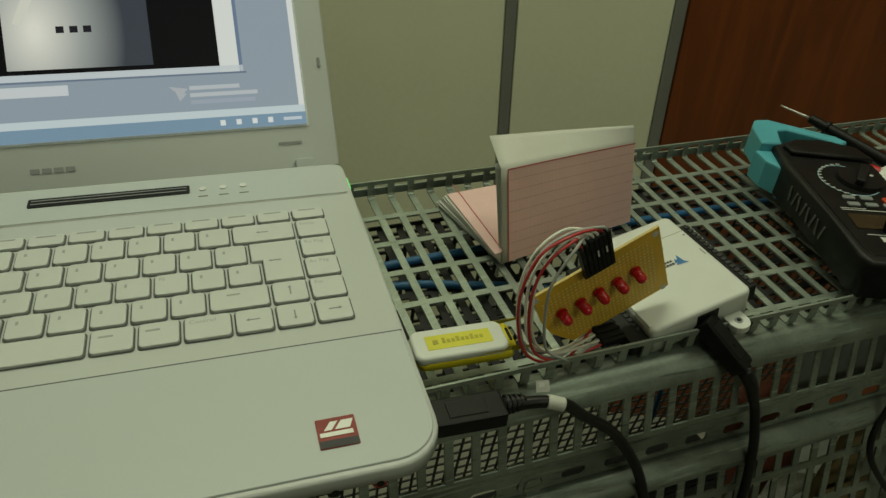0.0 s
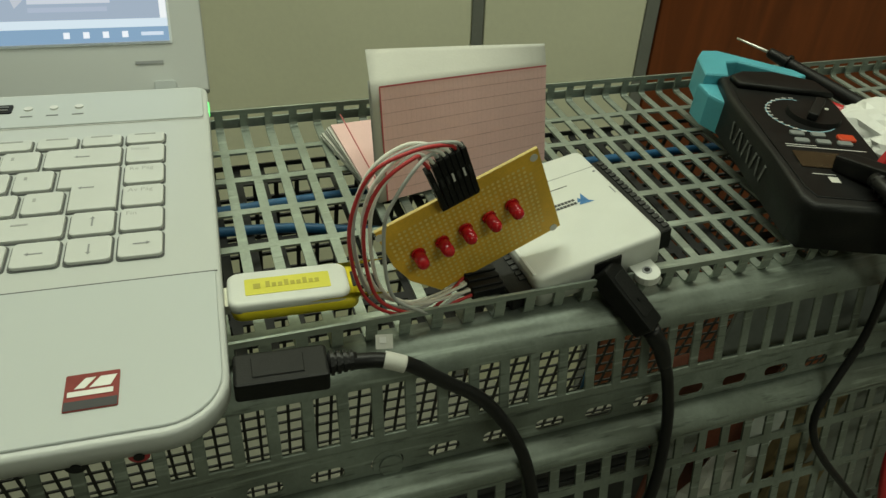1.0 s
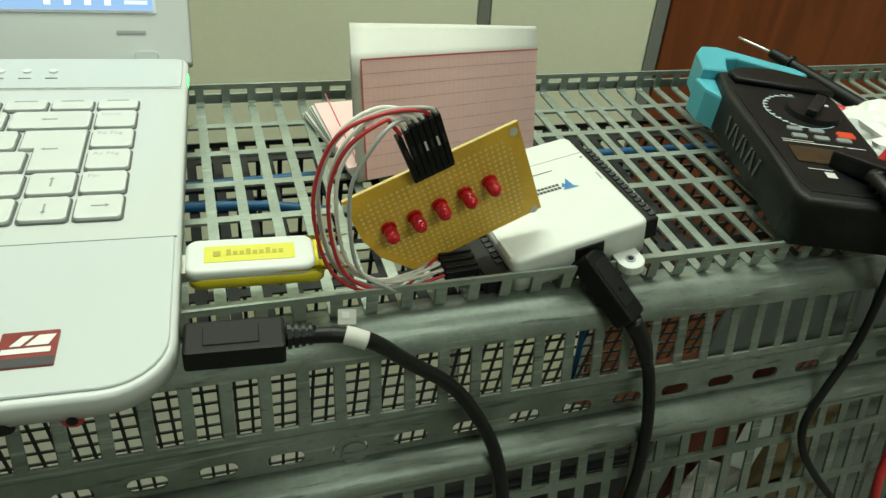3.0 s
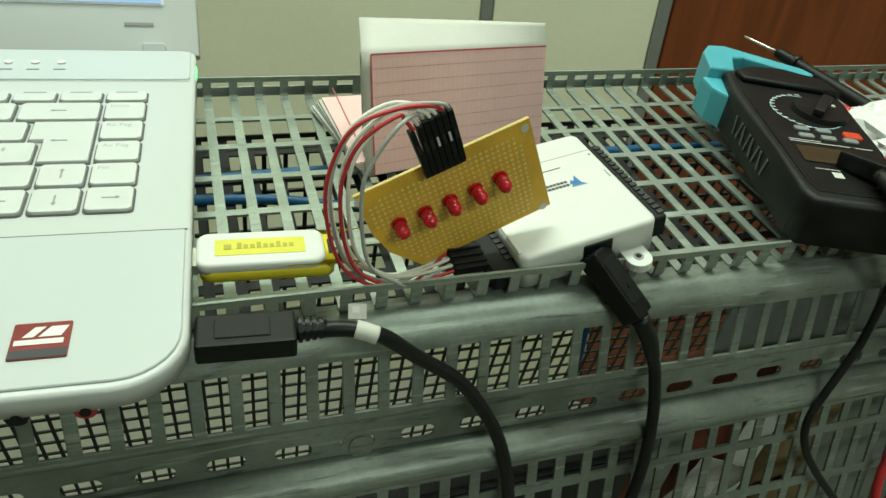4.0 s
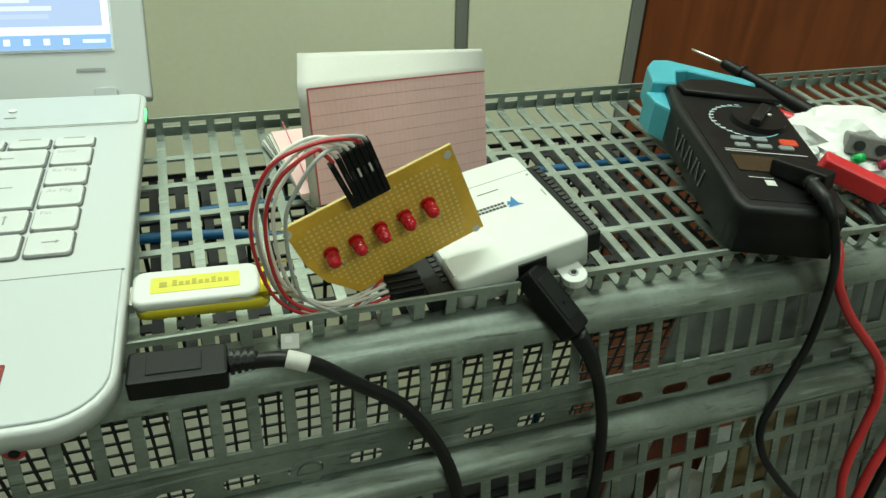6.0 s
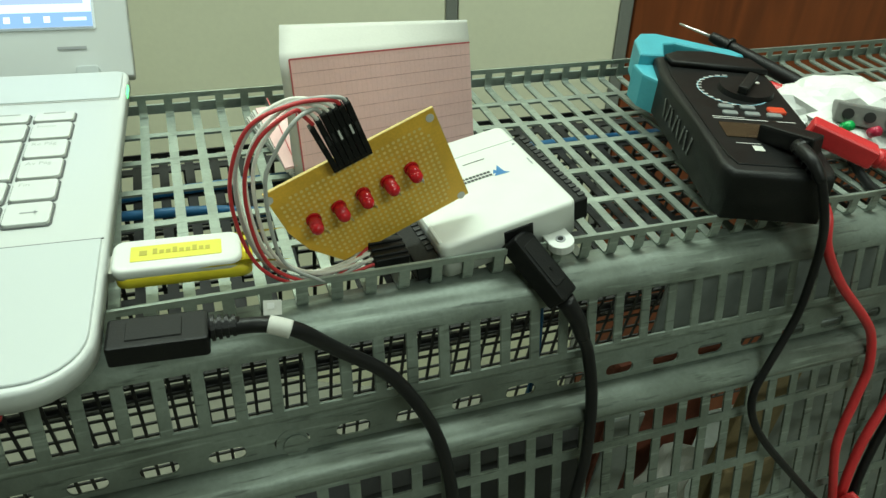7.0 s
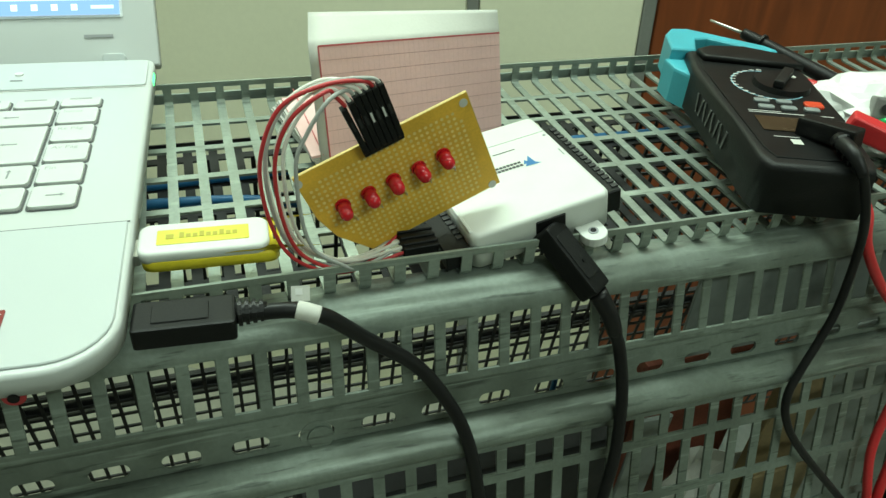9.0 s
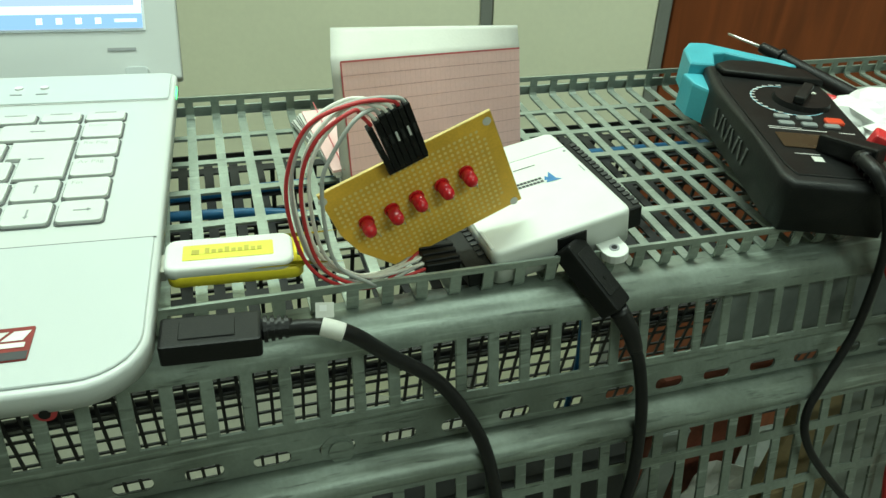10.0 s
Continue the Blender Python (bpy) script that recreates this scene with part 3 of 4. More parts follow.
for k, w in enumerate((0.034, 0.046, 0.044)):
    screen_patch("text_bar", SX1 - 0.0780, SX1 - 0.0780 + w, SY0 + 0.0290 - 0.0050 * k, SY0 + 0.0318 - 0.0050 * k, (0.60, 0.68, 0.78) if k < 2 else (0.42, 0.51, 0.65), 1.1)
lg = bmesh.new()
for tri in (((-0.0915, 0.0320), (-0.0790, 0.0300), (-0.0840, 0.0250)), ((-0.0875, 0.0285), (-0.0800, 0.0265), (-0.0850, 0.0215))):
    lg.faces.new([lg.verts.new((SX1 + x, SY0 + y, 0.0017)) for x, y in tri])
part("pale_emblem", lg, glow("pale_emblem", (0.62, 0.70, 0.80), 1.5), screen)
screen_patch("button_patch", SX1 - 0.235, SX1 - 0.155, SY0 + 0.0300, SY0 + 0.0370, (0.66, 0.75, 0.84), 1.2)
for k in range(4):
    screen_patch("tray_icon", SX1 - 0.060 + 0.011 * k, SX1 - 0.0565 + 0.011 * k, SY0 + 0.0026, SY0 + 0.0064, (0.8, 0.88, 0.95), 1.2, 2)
screen_patch("clock_bar", SX1 - 0.016, SX1 - 0.003, SY0 + 0.0034, SY0 + 0.0056, (0.6, 0.72, 0.85), 1.2, 2)
for k in range(4):
    part("badge", box(-0.2035 + 0.0072 * k, -0.1977 + 0.0072 * k, 0.0058, 0.0092, 0.0002, 0.0006, 0.0001), GREY_INK, lid, "grey maker badge")
part("badge", box(-0.0409, -0.0244, 0.0125, 0.0143, 0.0002, 0.0006), GREY_INK, lid, "small grey model badge")
part("bumper", box(-0.0062, -0.0042, 0.0675, 0.0745, 0.0001, 0.0010, 0.0003), GREY_INK, lid)

# usb memory stick in the side of the laptop
dongle = thing("usb_stick", "white and yellow memory stick plugged into the laptop", "usb stick", pose(0.026, 0.0755, 0.0185, 0, 0, -3.5))
part("body", prism(rounded(0.0012, 0.0525, -0.0110, 0.0110, 0.0050, 6), 0.0014, 0.0060, 0.0020, 3), BOXWHITE, dongle, "white plastic shell", True)
part("underside", prism(rounded(0.0022, 0.0562, -0.0112, 0.0112, 0.0050, 6), -0.0026, 0.0026, 0.0012, 2), YELLOW, dongle, "yellow plastic underside", True)
bm = prism(rounded(0.0500, 0.0568, -0.0104, 0.0104, 0.0040, 5), 0.0008, 0.0042, 0.0015, 2)
part("loop", bm, YELLOW, dongle, "yellow lanyard end", True)
part("loop_hole", prism(rounded(0.0540, 0.0556, -0.0050, 0.0050, 0.0007, 3), 0.0041, 0.0045), BLACK, dongle)
lab = part("label", prism(rounded(0.0085, 0.0445, -0.0052, 0.0052, 0.0006, 2), 0.0059, 0.0062), LABELYELLOW, dongle, "yellow printed label")
OLIVE = mat("olive_print", (0.40, 0.36, 0.04), 0.6)
for k in range(9):
    part("print", box(0.0172 + 0.0026 * k, 0.0190 + 0.0026 * k, -0.0013, 0.0012 if k % 3 else 0.0024, 0.0063, 0.0064), OLIVE, lab)
part("print", box(0.0120, 0.0150, -0.0016, 0.0016, 0.0063, 0.0064), OLIVE, lab)
part("plug", box(-0.0040, 0.0016, -0.006, 0.006, -0.0024, 0.0022), SOLDER, dongle)

# black usb cable from the laptop, hanging over the front of the rack
cable = thing("usb_cable", "thick black cable with a white tag plugged into the laptop", "cable")
pm = pose(0.0255, 0.0340, 0.0165, 0, 0, -4)
part("plug", prism(rounded(-0.0010, 0.0355, -0.0085, 0.0085, 0.0016, 3), -0.0060, 0.0026, 0.0012, 2), BLACK, cable, "black moulded plug", False, pm)
part("plug_ridge", box(0.006, 0.026, -0.0050, 0.0050, 0.0027, 0.0031, 0.0002), BLACK, cable, "", False, pm)
relief = part("strain_relief", tube([(0.0355, 0, -0.0004), (0.0470, -0.0005, -0.0002)], 0.0042, 14, 4, 0.0034), RUBBER, cable, "ribbed black strain relief", True, pm)
for k in range(4):
    part("rib", cyl(bmesh.new(), (0.0370 + 0.0026 * k, 0, -0.0003), 0.0052 - 0.0003 * k, 0.0014, (1, 0, 0), 18), RUBBER, relief)
C1 = [(0.0700, 0.0300, 0.0160), (0.0810, 0.0275, 0.0168), (0.0930, 0.0250, 0.0135), (0.1105, 0.0300, -0.0065), (0.1332, 0.0298, -0.0276), (0.1488, 0.0234, -0.0516), (0.1571, 0.0173, -0.0742),
      (0.1616, 0.0094, -0.1036), (0.1635, -0.0010, -0.1400), (0.1630, -0.0300, -0.2400), (0.1500, -0.0700, -0.4500), (0.1400, -0.1000, FLOOR_Z + 0.004)]
part("cord", tube(C1, 0.0032, 14, 8), RUBBER, cable, "", True)
tagp = part("tag", tube([(0.0828, 0.0269, 0.0171), (0.0865, 0.0256, 0.0163), (0.0908, 0.0242, 0.0149)], 0.0037, 16, 4), PAPER, cable, "white paper tag wrapped round the cord", True)
part("tag_flag", box(-0.0036, 0.0036, -0.0002, 0.0002, 0.0, 0.0060, 0, 1, pose(0.0855, 0.0360, 0.0135, -40, 0, -10)), PAPER, tagp, "folded paper flag")
part("tag_print", box(-0.0020, 0.0008, -0.0004, -0.0003, 0.0025, 0.0050, 0, 1, pose(0.0855, 0.0360, 0.0135, -40, 0, -10)), SILVER, tagp)

# white data acquisition box
NIA = 3.9
daq = thing("interface_box", "white plastic data acquisition box resting on the tray", "electronics", pose(0.2352, 0.0602, 0.0137, 0, -10.6, NIA))
NW, NDp, NH = 0.0705, 0.0815, 0.0180
out = rounded(-NW, 0, 0, NDp, 0.0045, 5)
part("case", prism(out, 0, NH, 0.0030, 4), BOXWHITE, daq, "white moulded case", True)
part("ridge", box(-NW + 0.0008, -NW + 0.0026, 0.004, NDp - 0.004, NH - 0.0016, NH + 0.0004, 0.0004), BOXWHITE, daq)
part("seam", box(-NW + 0.006, -0.0015, 0.0638, 0.0641, NH, NH + 0.00012), GREY_INK, daq)
tab = prism([(0.0 + 0.0062 * math.cos(radians(a)), -0.0068 + 0.0062 * math.sin(radians(a))) for a in range(180, 361, 20)] + [(0.0062, 0.002), (-0.0062, 0.002)], 0.0, 0.0042, 0.0006, 2)
tb = part("mounting_tab", tab, BOXWHITE, daq, "white mounting ear", False, pose(-0.0130, 0.0, 0))
part("screw_hole", cyl(bmesh.new(), (0, -0.0062, 0.0044), 0.0024, 0.0004, n=16), GREY_INK, tb)
part("screw_hole", cyl(bmesh.new(), (0, -0.0062, 0.0046), 0.0014, 0.0004, n=14), BLACK, tb)
port = part("usb_port", box(-0.0390, -0.0240, -0.0006, 0.004, 0.0020, 0.0148, 0.0004), BLACK, daq, "dark usb socket recess")
part("status_light", cyl(bmesh.new(), (-0.0440, -0.0002, 0.0042), 0.0016, 0.0008, (0, 1, 0), 14), mat("dark_green_lens", (0.02, 0.16, 0.03), 0.3), daq)
for side in (-1, 1):
    x0 = -NW - 0.0122 if side < 0 else 0.0003
    wb = 0.0120 if side < 0 else 0.0090
    strip = part("terminal_block", box(x0, x0 + wb, 0.001 if side < 0 else 0.006, NDp - 0.008, 0.0030 if side < 0 else 0.0005, 0.0125, 0.0006), BLACK, daq, "black screw terminal strip")
    for k in range(16):
        yk = 0.0085 + k * 0.0040
        part("terminal", box(x0 + (0.0055 if side > 0 else 0.0085), x0 + (0.0088 if side > 0 else 0.0118), yk, yk + 0.0026, 0.0126, 0.0132), DARK_STEEL, strip)
for py, n in ((0.0425, 8), (0.0398, 11)):
    for k in range(n):
        px = -0.0250 - 0.0020 * k
        part("maker_print", box(px - 0.0016, px, py, py + 0.0017, NH + 0.0001, NH + 0.0002), BLACKINK, daq)
b = bmesh.new()
for pts in (((-0.0245, 0.0385), (-0.0160, 0.0378), (-0.0215, 0.0425)), ((-0.0220, 0.0420), (-0.0195, 0.0468), (-0.0185, 0.0400)), ((-0.0245, 0.0405), (-0.0228, 0.0440), (-0.0205, 0.0405))):
    b.faces.new([b.verts.new((x, y, NH + 0.0002)) for x, y in pts])
part("emblem", b, BLUEINK, daq, "blue printed emblem")
part("small_print", box(-0.0345, -0.0223, 0.0553, 0.0558, NH + 0.0001, NH + 0.0002), BLACKINK, daq)
part("small_print", box(-0.0036, -0.0029, 0.0385, 0.0445, NH + 0.0001, NH + 0.0002), GREY_INK, daq)
part("small_print", cyl(bmesh.new(), (-0.0032, 0.0600, NH + 0.0001), 0.0008, 0.0002, n=10), GREY_INK, daq)

# its usb cable
cab2 = thing("usb_cable", "black cable plugged into the front of the white box", "cable")
a, c = Vector((0.2005, 0.0590, 0.0165)), Vector((0.2185, 0.0345, -0.0055))
q = (c - a).to_track_quat("Y", "Z").to_matrix().to_4x4()
pm2 = Matrix.Translation(a) @ q
ln = (c - a).length
pl = part("plug", prism(rounded(-0.0068, 0.0068, 0.0, ln, 0.0020, 3), -0.0050, 0.0050, 0.0014, 2), BLACK, cab2, "black moulded plug", False, pm2)
part("plug_panel", prism(rounded(-0.0050, 0.0050, 0.006, ln * 0.8, 0.0015, 3), 0.0051, 0.0055, 0.0002), METER, pl)
part("grip", cyl(bmesh.new(), (0, 0.022, 0.0057), 0.0010, 0.0006, n=10), BLACK, pl)
C2 = [tuple(c), (0.2252, 0.0305, -0.0165), (0.2295, 0.0285, -0.0275), (0.2335, 0.0265, -0.0385), (0.2368, 0.0198, -0.0635), (0.2355, 0.0112, -0.0955), (0.2295, 0.0035, -0.1230), (0.2200, -0.0100, -0.1700), (0.2000, -0.0500, -0.3500), (0.1900, -0.0900, FLOOR_Z + 0.004)]
part("cord", tube(C2, 0.0031, 14, 8), RUBBER, cab2, "", True)
sr = part("strain_relief", tube(C2[:3], 0.0048, 14, 4, 0.0036), RUBBER, cab2, "ribbed black strain relief", True)

# perforated board with five leds, stood upright on the tray
B_TR, B_TL, B_BR = Vector((0.1594, 0.0730, 0.0740)), Vector((0.0901, 0.0676, 0.0454)), Vector((0.1789, 0.0751, 0.0330))
bu = (B_TR - B_TL).normalized()
bv = (B_TR - B_BR)
bv = (bv - bv.dot(bu) * bu).normalized()
bn_ = bu.cross(bv)
mid = (B_TL + B_BR) / 2
bm4 = Matrix((bu, bv, bn_)).transposed().to_4x4()
bm4.translation = mid
board = thing("circuit_board", "amber perforated circuit board with five red leds leaning upright", "circuit board", bm4)
OUT = [(0.0402, 0.0266), (-0.0383, 0.0272), (-0.0374, 0.0045), (-0.0335, -0.0085), (-0.0225, -0.0238), (0.0420, -0.0240)]
slab = part("board", prism(OUT, -0.0016, 0.0, 0.0002), BOARD, board, "amber phenolic perforated board")
eb = bmesh.new()
for (xa, ya), (xb, yb) in zip(OUT, OUT[1:] + OUT[:1]):
    d_ = Vector((xb - xa, yb - ya, 0))
    add_box(eb, 0, d_.length, -0.0002, 0.0, -0.0016, -0.0001, 0, 1, Matrix.Translation((xa, ya, 0)) @ Matrix.Rotation(math.atan2(d_.y, d_.x), 4, "Z"))
part("cut_edge", eb, BOARDEDGE, board, "pale sawn edge of the board")


def on_board(x, y, gap):
    """Whether a place lies on the cut board, away from its edges."""
    for (xa, ya), (xb, yb) in zip(OUT, OUT[1:] + OUT[:1]):
        ex, ey = xb - xa, yb - ya
        if (ex * (y - ya) - ey * (x - xa)) / math.hypot(ex, ey) < gap:
            return False
    return True


pads = bmesh.new()
NXP, NYP = 28, 17
for i in range(NXP):
    for j in range(NYP):
        px, py = (i - (NXP - 1) / 2) * 0.00254, (j - (NYP - 1) / 2) * 0.00254
        if not on_board(px, py, 0.0032) or (px > 0.032 and abs(py) > 0.0165) or (px < -0.031 and py > 0.020):
            continue
        vs = [pads.verts.new((px + 0.00080 * math.cos(k * math.pi / 3), py + 0.00080 * math.sin(k * math.pi / 3), 0.00012)) for k in range(6)]
        pads.faces.new(vs)
tagged(part("drilled_hole_grid", pads, PAD, board, "grid of pale drilled holes"), kind="stuff")
for sx in (-1, 1):
    for sy in (-1, 1):
        if (sx, sy) == (-1, -1):
            continue
        h = part("corner_hole", cyl(bmesh.new(), (sx * 0.0375 + (0.0010 if sy < 0 else 0), sy * 0.0228 + (0.0010 if sx < 0 else 0), 0.0001), 0.0019, 0.0003, n=18), PAPER, board, "drilled mounting hole")
for k in range(5):
    p = Vector((-0.0254 + 0.0118 * k, 0.0056 - 0.00015 * k, 0))
    d = bmesh.new()
    cyl(d, (0, 0, 0.0035), 0.0029, 0.0066, n=18)
    bmesh.ops.create_uvsphere(d, u_segments=18, v_segments=10, radius=0.0029, matrix=Matrix.Translation((0, 0, 0.0068)))
    tilt = (-6, 4, -3, 5, -4)[k]
    led = part("led", d, LED, board, "round red led lens", True, Matrix.Translation((p.x, p.y, 0.0004)) @ pose(0, 0, 0, 8 + tilt * 0.6, tilt * 0.5, 0))
    part("rim", cyl(bmesh.new(), (0, 0, 0.0009), 0.0034, 0.0010, n=18), LED, led)
    rx = p.x + 0.0022
    res = part("resistor", tube([(rx, p.y - 0.0062, 0.0012), (rx + 0.0006, p.y - 0.0090, 0.0013)], 0.0006, 8, 2), (PAPER if k == 4 else BOARDEDGE), board, "tiny resistor", True)
    part("lead", tube([(rx - 0.0003, p.y - 0.0040, 0.0006), (rx + 0.0008, p.y - 0.0112, 0.0006)], 0.0002, 6, 2), SOLDER, res)
# black jumper housings on the top edge of the board
HX, HB, HT = 0.0003, 0.0250, 0.0503
jumper = part("connector", box(HX - 0.0089, HX + 0.0089, HB - 0.0022, HB + 0.0004, 0.0002, 0.0036, 0.0003), BLACK, board, "black pin header")
for k in range(7):
    x = HX - 0.0089 + 0.00254 * k
    drop = (0.0030, 0.0016, 0.0, 0.0004, 0.0, 0.0003, 0.0)[k]
    m_ = Matrix.Translation((x, HB, 0)) @ Matrix.Rotation(radians((3.0, 0.6, 0, 0, 0, 0, -0.6)[k]), 4, "Z")
    hs = part("housing", box(0.00004, 0.00250, 0.0004, HT - HB - drop, 0.0010, 0.0056, 0.0003, 1, m_), BLACK, jumper, "black jumper wire housing")
    part("window", box(0.0008, 0.0017, 0.0120, 0.0165, 0.0057, 0.0058, 0, 1, m_), SILVER if k in (3, 5) else DARK_STEEL, hs)

# jumper wires from the board to the box
colors = (("red", REDWIRE), ("white", WHITEWIRE), ("grey", GREYWIRE), ("white", WHITEWIRE), ("white", WHITEWIRE), ("red", REDWIRE), ("grey", GREYWIRE))
for k, (cname, cm) in enumerate(colors):
    start = bm4 @ Vector((HX - 0.0076 + 0.00254 * k, HT - 0.0030, 0.0033))
    s2 = bm4 @ Vector((HX - 0.0096 + 0.00254 * k, HT + 0.0030, 0.0036))
    g = (0.0052, 0.0088, 0.0125, 0.0062, 0.0030, 0.0, 0.0022)[k]        # how far inside the outer loop
    dy = (-0.002, 0.002, -0.005, 0.004, 0.007, 0.000, 0.003)[k]
    W = [tuple(start), tuple(s2), (0.1020, 0.063 + dy, 0.0905 - 0.35 * g), (0.0850 + 0.7 * g, 0.061 + dy, 0.0835 - 0.7 * g), (0.0765 + g, 0.059 + dy, 0.0640), (0.0772 + g, 0.058 + dy, 0.0420),
         (0.0840 + 0.8 * g, 0.058 + dy, 0.0215 + 0.3 * g), (0.0975 + 0.6 * g, 0.059 + dy, 0.0095 + 0.45 * g), (0.1140, 0.061 + dy, 0.0062 + 0.35 * g), (0.1345, 0.0600 + 0.0024 * k, 0.0125 + 0.001 * (k % 2))]
    wire = thing("jumper_wire", "thin %s jumper wire looping from the circuit board" % cname, "wire", group="jumper wires")
    part("wire", tube(W, 0.00082, 8, 8), cm, wire, "", True)
    part("crimp_housing", box(-0.001, 0.0160, -0.0013, 0.0013, -0.0022, 0.0022, 0.0004, 1, pose(0.1345, 0.0600 + 0.0024 * k, 0.0125 + 0.001 * (k % 2), 0, 4, 8)), BLACK, wire, "black crimp housing")

# pink note pad: one leaf stands upright, the rest lies behind it
pad = thing("note_pad", "pink ruled note pad with one sheet standing upright", "note pad")
NX, NY = 12, 12


def page(name, bl, br, tl, tr, curl, u0, u1, v0, v1, lift, material, owner, label="", thick=0.0):
    """A piece of a bowed page between its four corners; u runs along the page, v up it."""
    bl, br, tl, tr = (Vector(c) for c in (bl, br, tl, tr))
    face_out = (br - bl).cross(tl - bl).normalized()
    bm = bmesh.new()
    rows_ = []
    for j in range(NY + 1):
        v = v0 + (v1 - v0) * j / NY
        line = []
        for i in range(NX + 1):
            u = u0 + (u1 - u0) * i / NX
            p = bl.lerp(br, u).lerp(tl.lerp(tr, u), min(v, 1))
            if v > 1:
                p = p.lerp(HEAD_L.lerp(HEAD_R, u), v - 1)
            bow = curl * math.sin(math.pi * u) * (0.3 + 0.7 * min(v, 1))
            line.append(bm.verts.new(p + face_out * (bow + lift)))
        rows_.append(line)
    for j in range(NY):
        for i in range(NX):
            bm.faces.new((rows_[j][i], rows_[j][i + 1], rows_[j + 1][i + 1], rows_[j + 1][i]))
    ob = part(name, bm, material, owner, label, True)
    if thick:
        solid(ob, thick, 0)
    return ob


FRONT = ((0.1150, 0.1540, 0.0030), (0.2275, 0.1780, 0.0020), (0.1122, 0.1675, 0.0668), (0.2236, 0.1898, 0.0612), -0.0010)
HEAD_L, HEAD_R = Vector((0.1178, 0.2012, 0.0719)), Vector((0.2230, 0.1945, 0.0718))
sheet = page("sheet", *FRONT, 0, 1, 0, 2, 0, PAPER, pad, "upright sheet with a pink ruled field, its head curled back", 0.0004)
page("sheet", (0.1150, 0.1580, 0.0030), (0.2272, 0.1800, 0.0020), (0.1140, 0.1800, 0.0640), (0.2238, 0.1925, 0.0600), -0.0010, 0, 1, 0, 1, 0, PAPER, pad, "upright white sheet behind the first", 0.0004)
UF, VF = 0.042, 0.988
page("pink_field", *FRONT, UF, 0.998, 0.005, VF, 0.0005, PINK, sheet)
page("red_rule", *FRONT, UF, 0.998, VF - 0.008, VF + 0.006, 0.0009, REDLINE, sheet)
page("red_rule", *FRONT, UF - 0.003, UF + 0.004, 0.005, VF, 0.0009, REDLINE, sheet)
for k in range(1, 9):
    page("faint_rule", *FRONT, UF + 0.006, 0.996, VF - 0.112 * k - 0.003, VF - 0.112 * k + 0.003, 0.0008, FAINTLINE, sheet)
for k in range(1, 36):
    page("faint_rule", *FRONT, UF + 0.0265 * k - 0.0006, UF + 0.0265 * k + 0.0006, 0.01, VF - 0.01, 0.0007, PALELINE, sheet)
for k in range(6):
    r0 = RNG.uniform(-0.0012, 0.0012)
    pg = prism([(0.1160 + r0 - 0.0012 * k, 0.1555), (0.2150, 0.1800), (0.2050, 0.2400), (0.0985 + 0.0012 * k + r0, 0.2345 - 0.0006 * k)], 0.0016 + 0.0016 * k, 0.0030 + 0.0016 * k)
    pgo = part("sheet", pg, PAPER if k != 5 else PINK, pad, "stacked lying sheet")
part("red_rule", box(-0.0003, 0.0003, 0, 0.088, 0.0112, 0.0114, 0, 1, pose(0.1160, 0.1555, 0, 0, 0, 2)), REDLINE, pad)

# clamp meter, its front end on the tray lip
meter = thing("clamp_meter", "charcoal clamp meter with teal jaws and plugged test leads", "meter", pose(0.3392, 0.0425, 0, 0, 0, -20.6))
MZ0, MZ1 = LIP + 0.0002, 0.0405
mo = [(-0.0285, 0.0), (0.0215, 0.0), (0.0255, 0.010), (0.0290, 0.060), (0.0320, 0.120), (0.0290, 0.152), (0.0150, 0.164), (-0.0150, 0.164), (-0.0365, 0.150), (-0.0385, 0.122), (-0.0345, 0.050), (-0.0320, 0.010)]
part("body", prism(mo, MZ0, MZ1, 0.0035, 3), METER, meter, "charcoal plastic body", True)
part("face_plate", prism([(x * 0.86, 0.008 + y * 0.90) for x, y in mo], MZ1 + 0.0001, MZ1 + 0.0007, 0.0003), BLACK, meter)
part("jaw_guard", prism([(-0.0300, 0.132), (0.0300, 0.128), (0.0240, 0.146), (0.0, 0.155), (-0.022, 0.152), (-0.032, 0.144)], MZ1 + 0.0008, MZ1 + 0.0045, 0.0015, 2), BLACK, meter, "raised black jaw guard", True)
jaw = [(-0.0460, 0.150), (-0.0445, 0.178), (-0.0385, 0.1905), (-0.0270, 0.1930), (0.0200, 0.1700), (0.0260, 0.1620), (0.0200, 0.1575), (-0.0170, 0.1760), (-0.0255, 0.1730), (-0.0300, 0.151)]
part("jaw", prism(jaw, 0.0190, MZ1 + 0.001, 0.0022, 3), TEAL, meter, "teal plastic clamp jaw")
part("trigger", prism([(-0.0300, 0.1120), (-0.0460, 0.1340), (-0.0490, 0.1500), (-0.0340, 0.1560), (-0.0300, 0.1350)], 0.0125, 0.0345, 0.0018, 2), TEAL, meter, "teal jaw trigger")
TZ = MZ1 + 0.0009
ring = bmesh.new()
for k in range(40):
    a0, a1 = 2 * math.pi * k / 40, 2 * math.pi * (k + 1) / 40
    q4 = [ring.verts.new((r * math.cos(a), 0.1000 + r * math.sin(a), TZ)) for r, a in ((0.0205, a0), (0.0205, a1), (0.0212, a1), (0.0212, a0))]
    ring.faces.new(q4)
part("dial_ring", ring, mat("pale_blue_print", (0.25, 0.45, 0.55), 0.5), meter)
dial = part("dial", cyl(bmesh.new(), (0.0075, 0.1000, MZ1 + 0.0020), 0.0165, 0.0034, n=36, r2=0.0155), BLACK, meter, "round black selector dial")
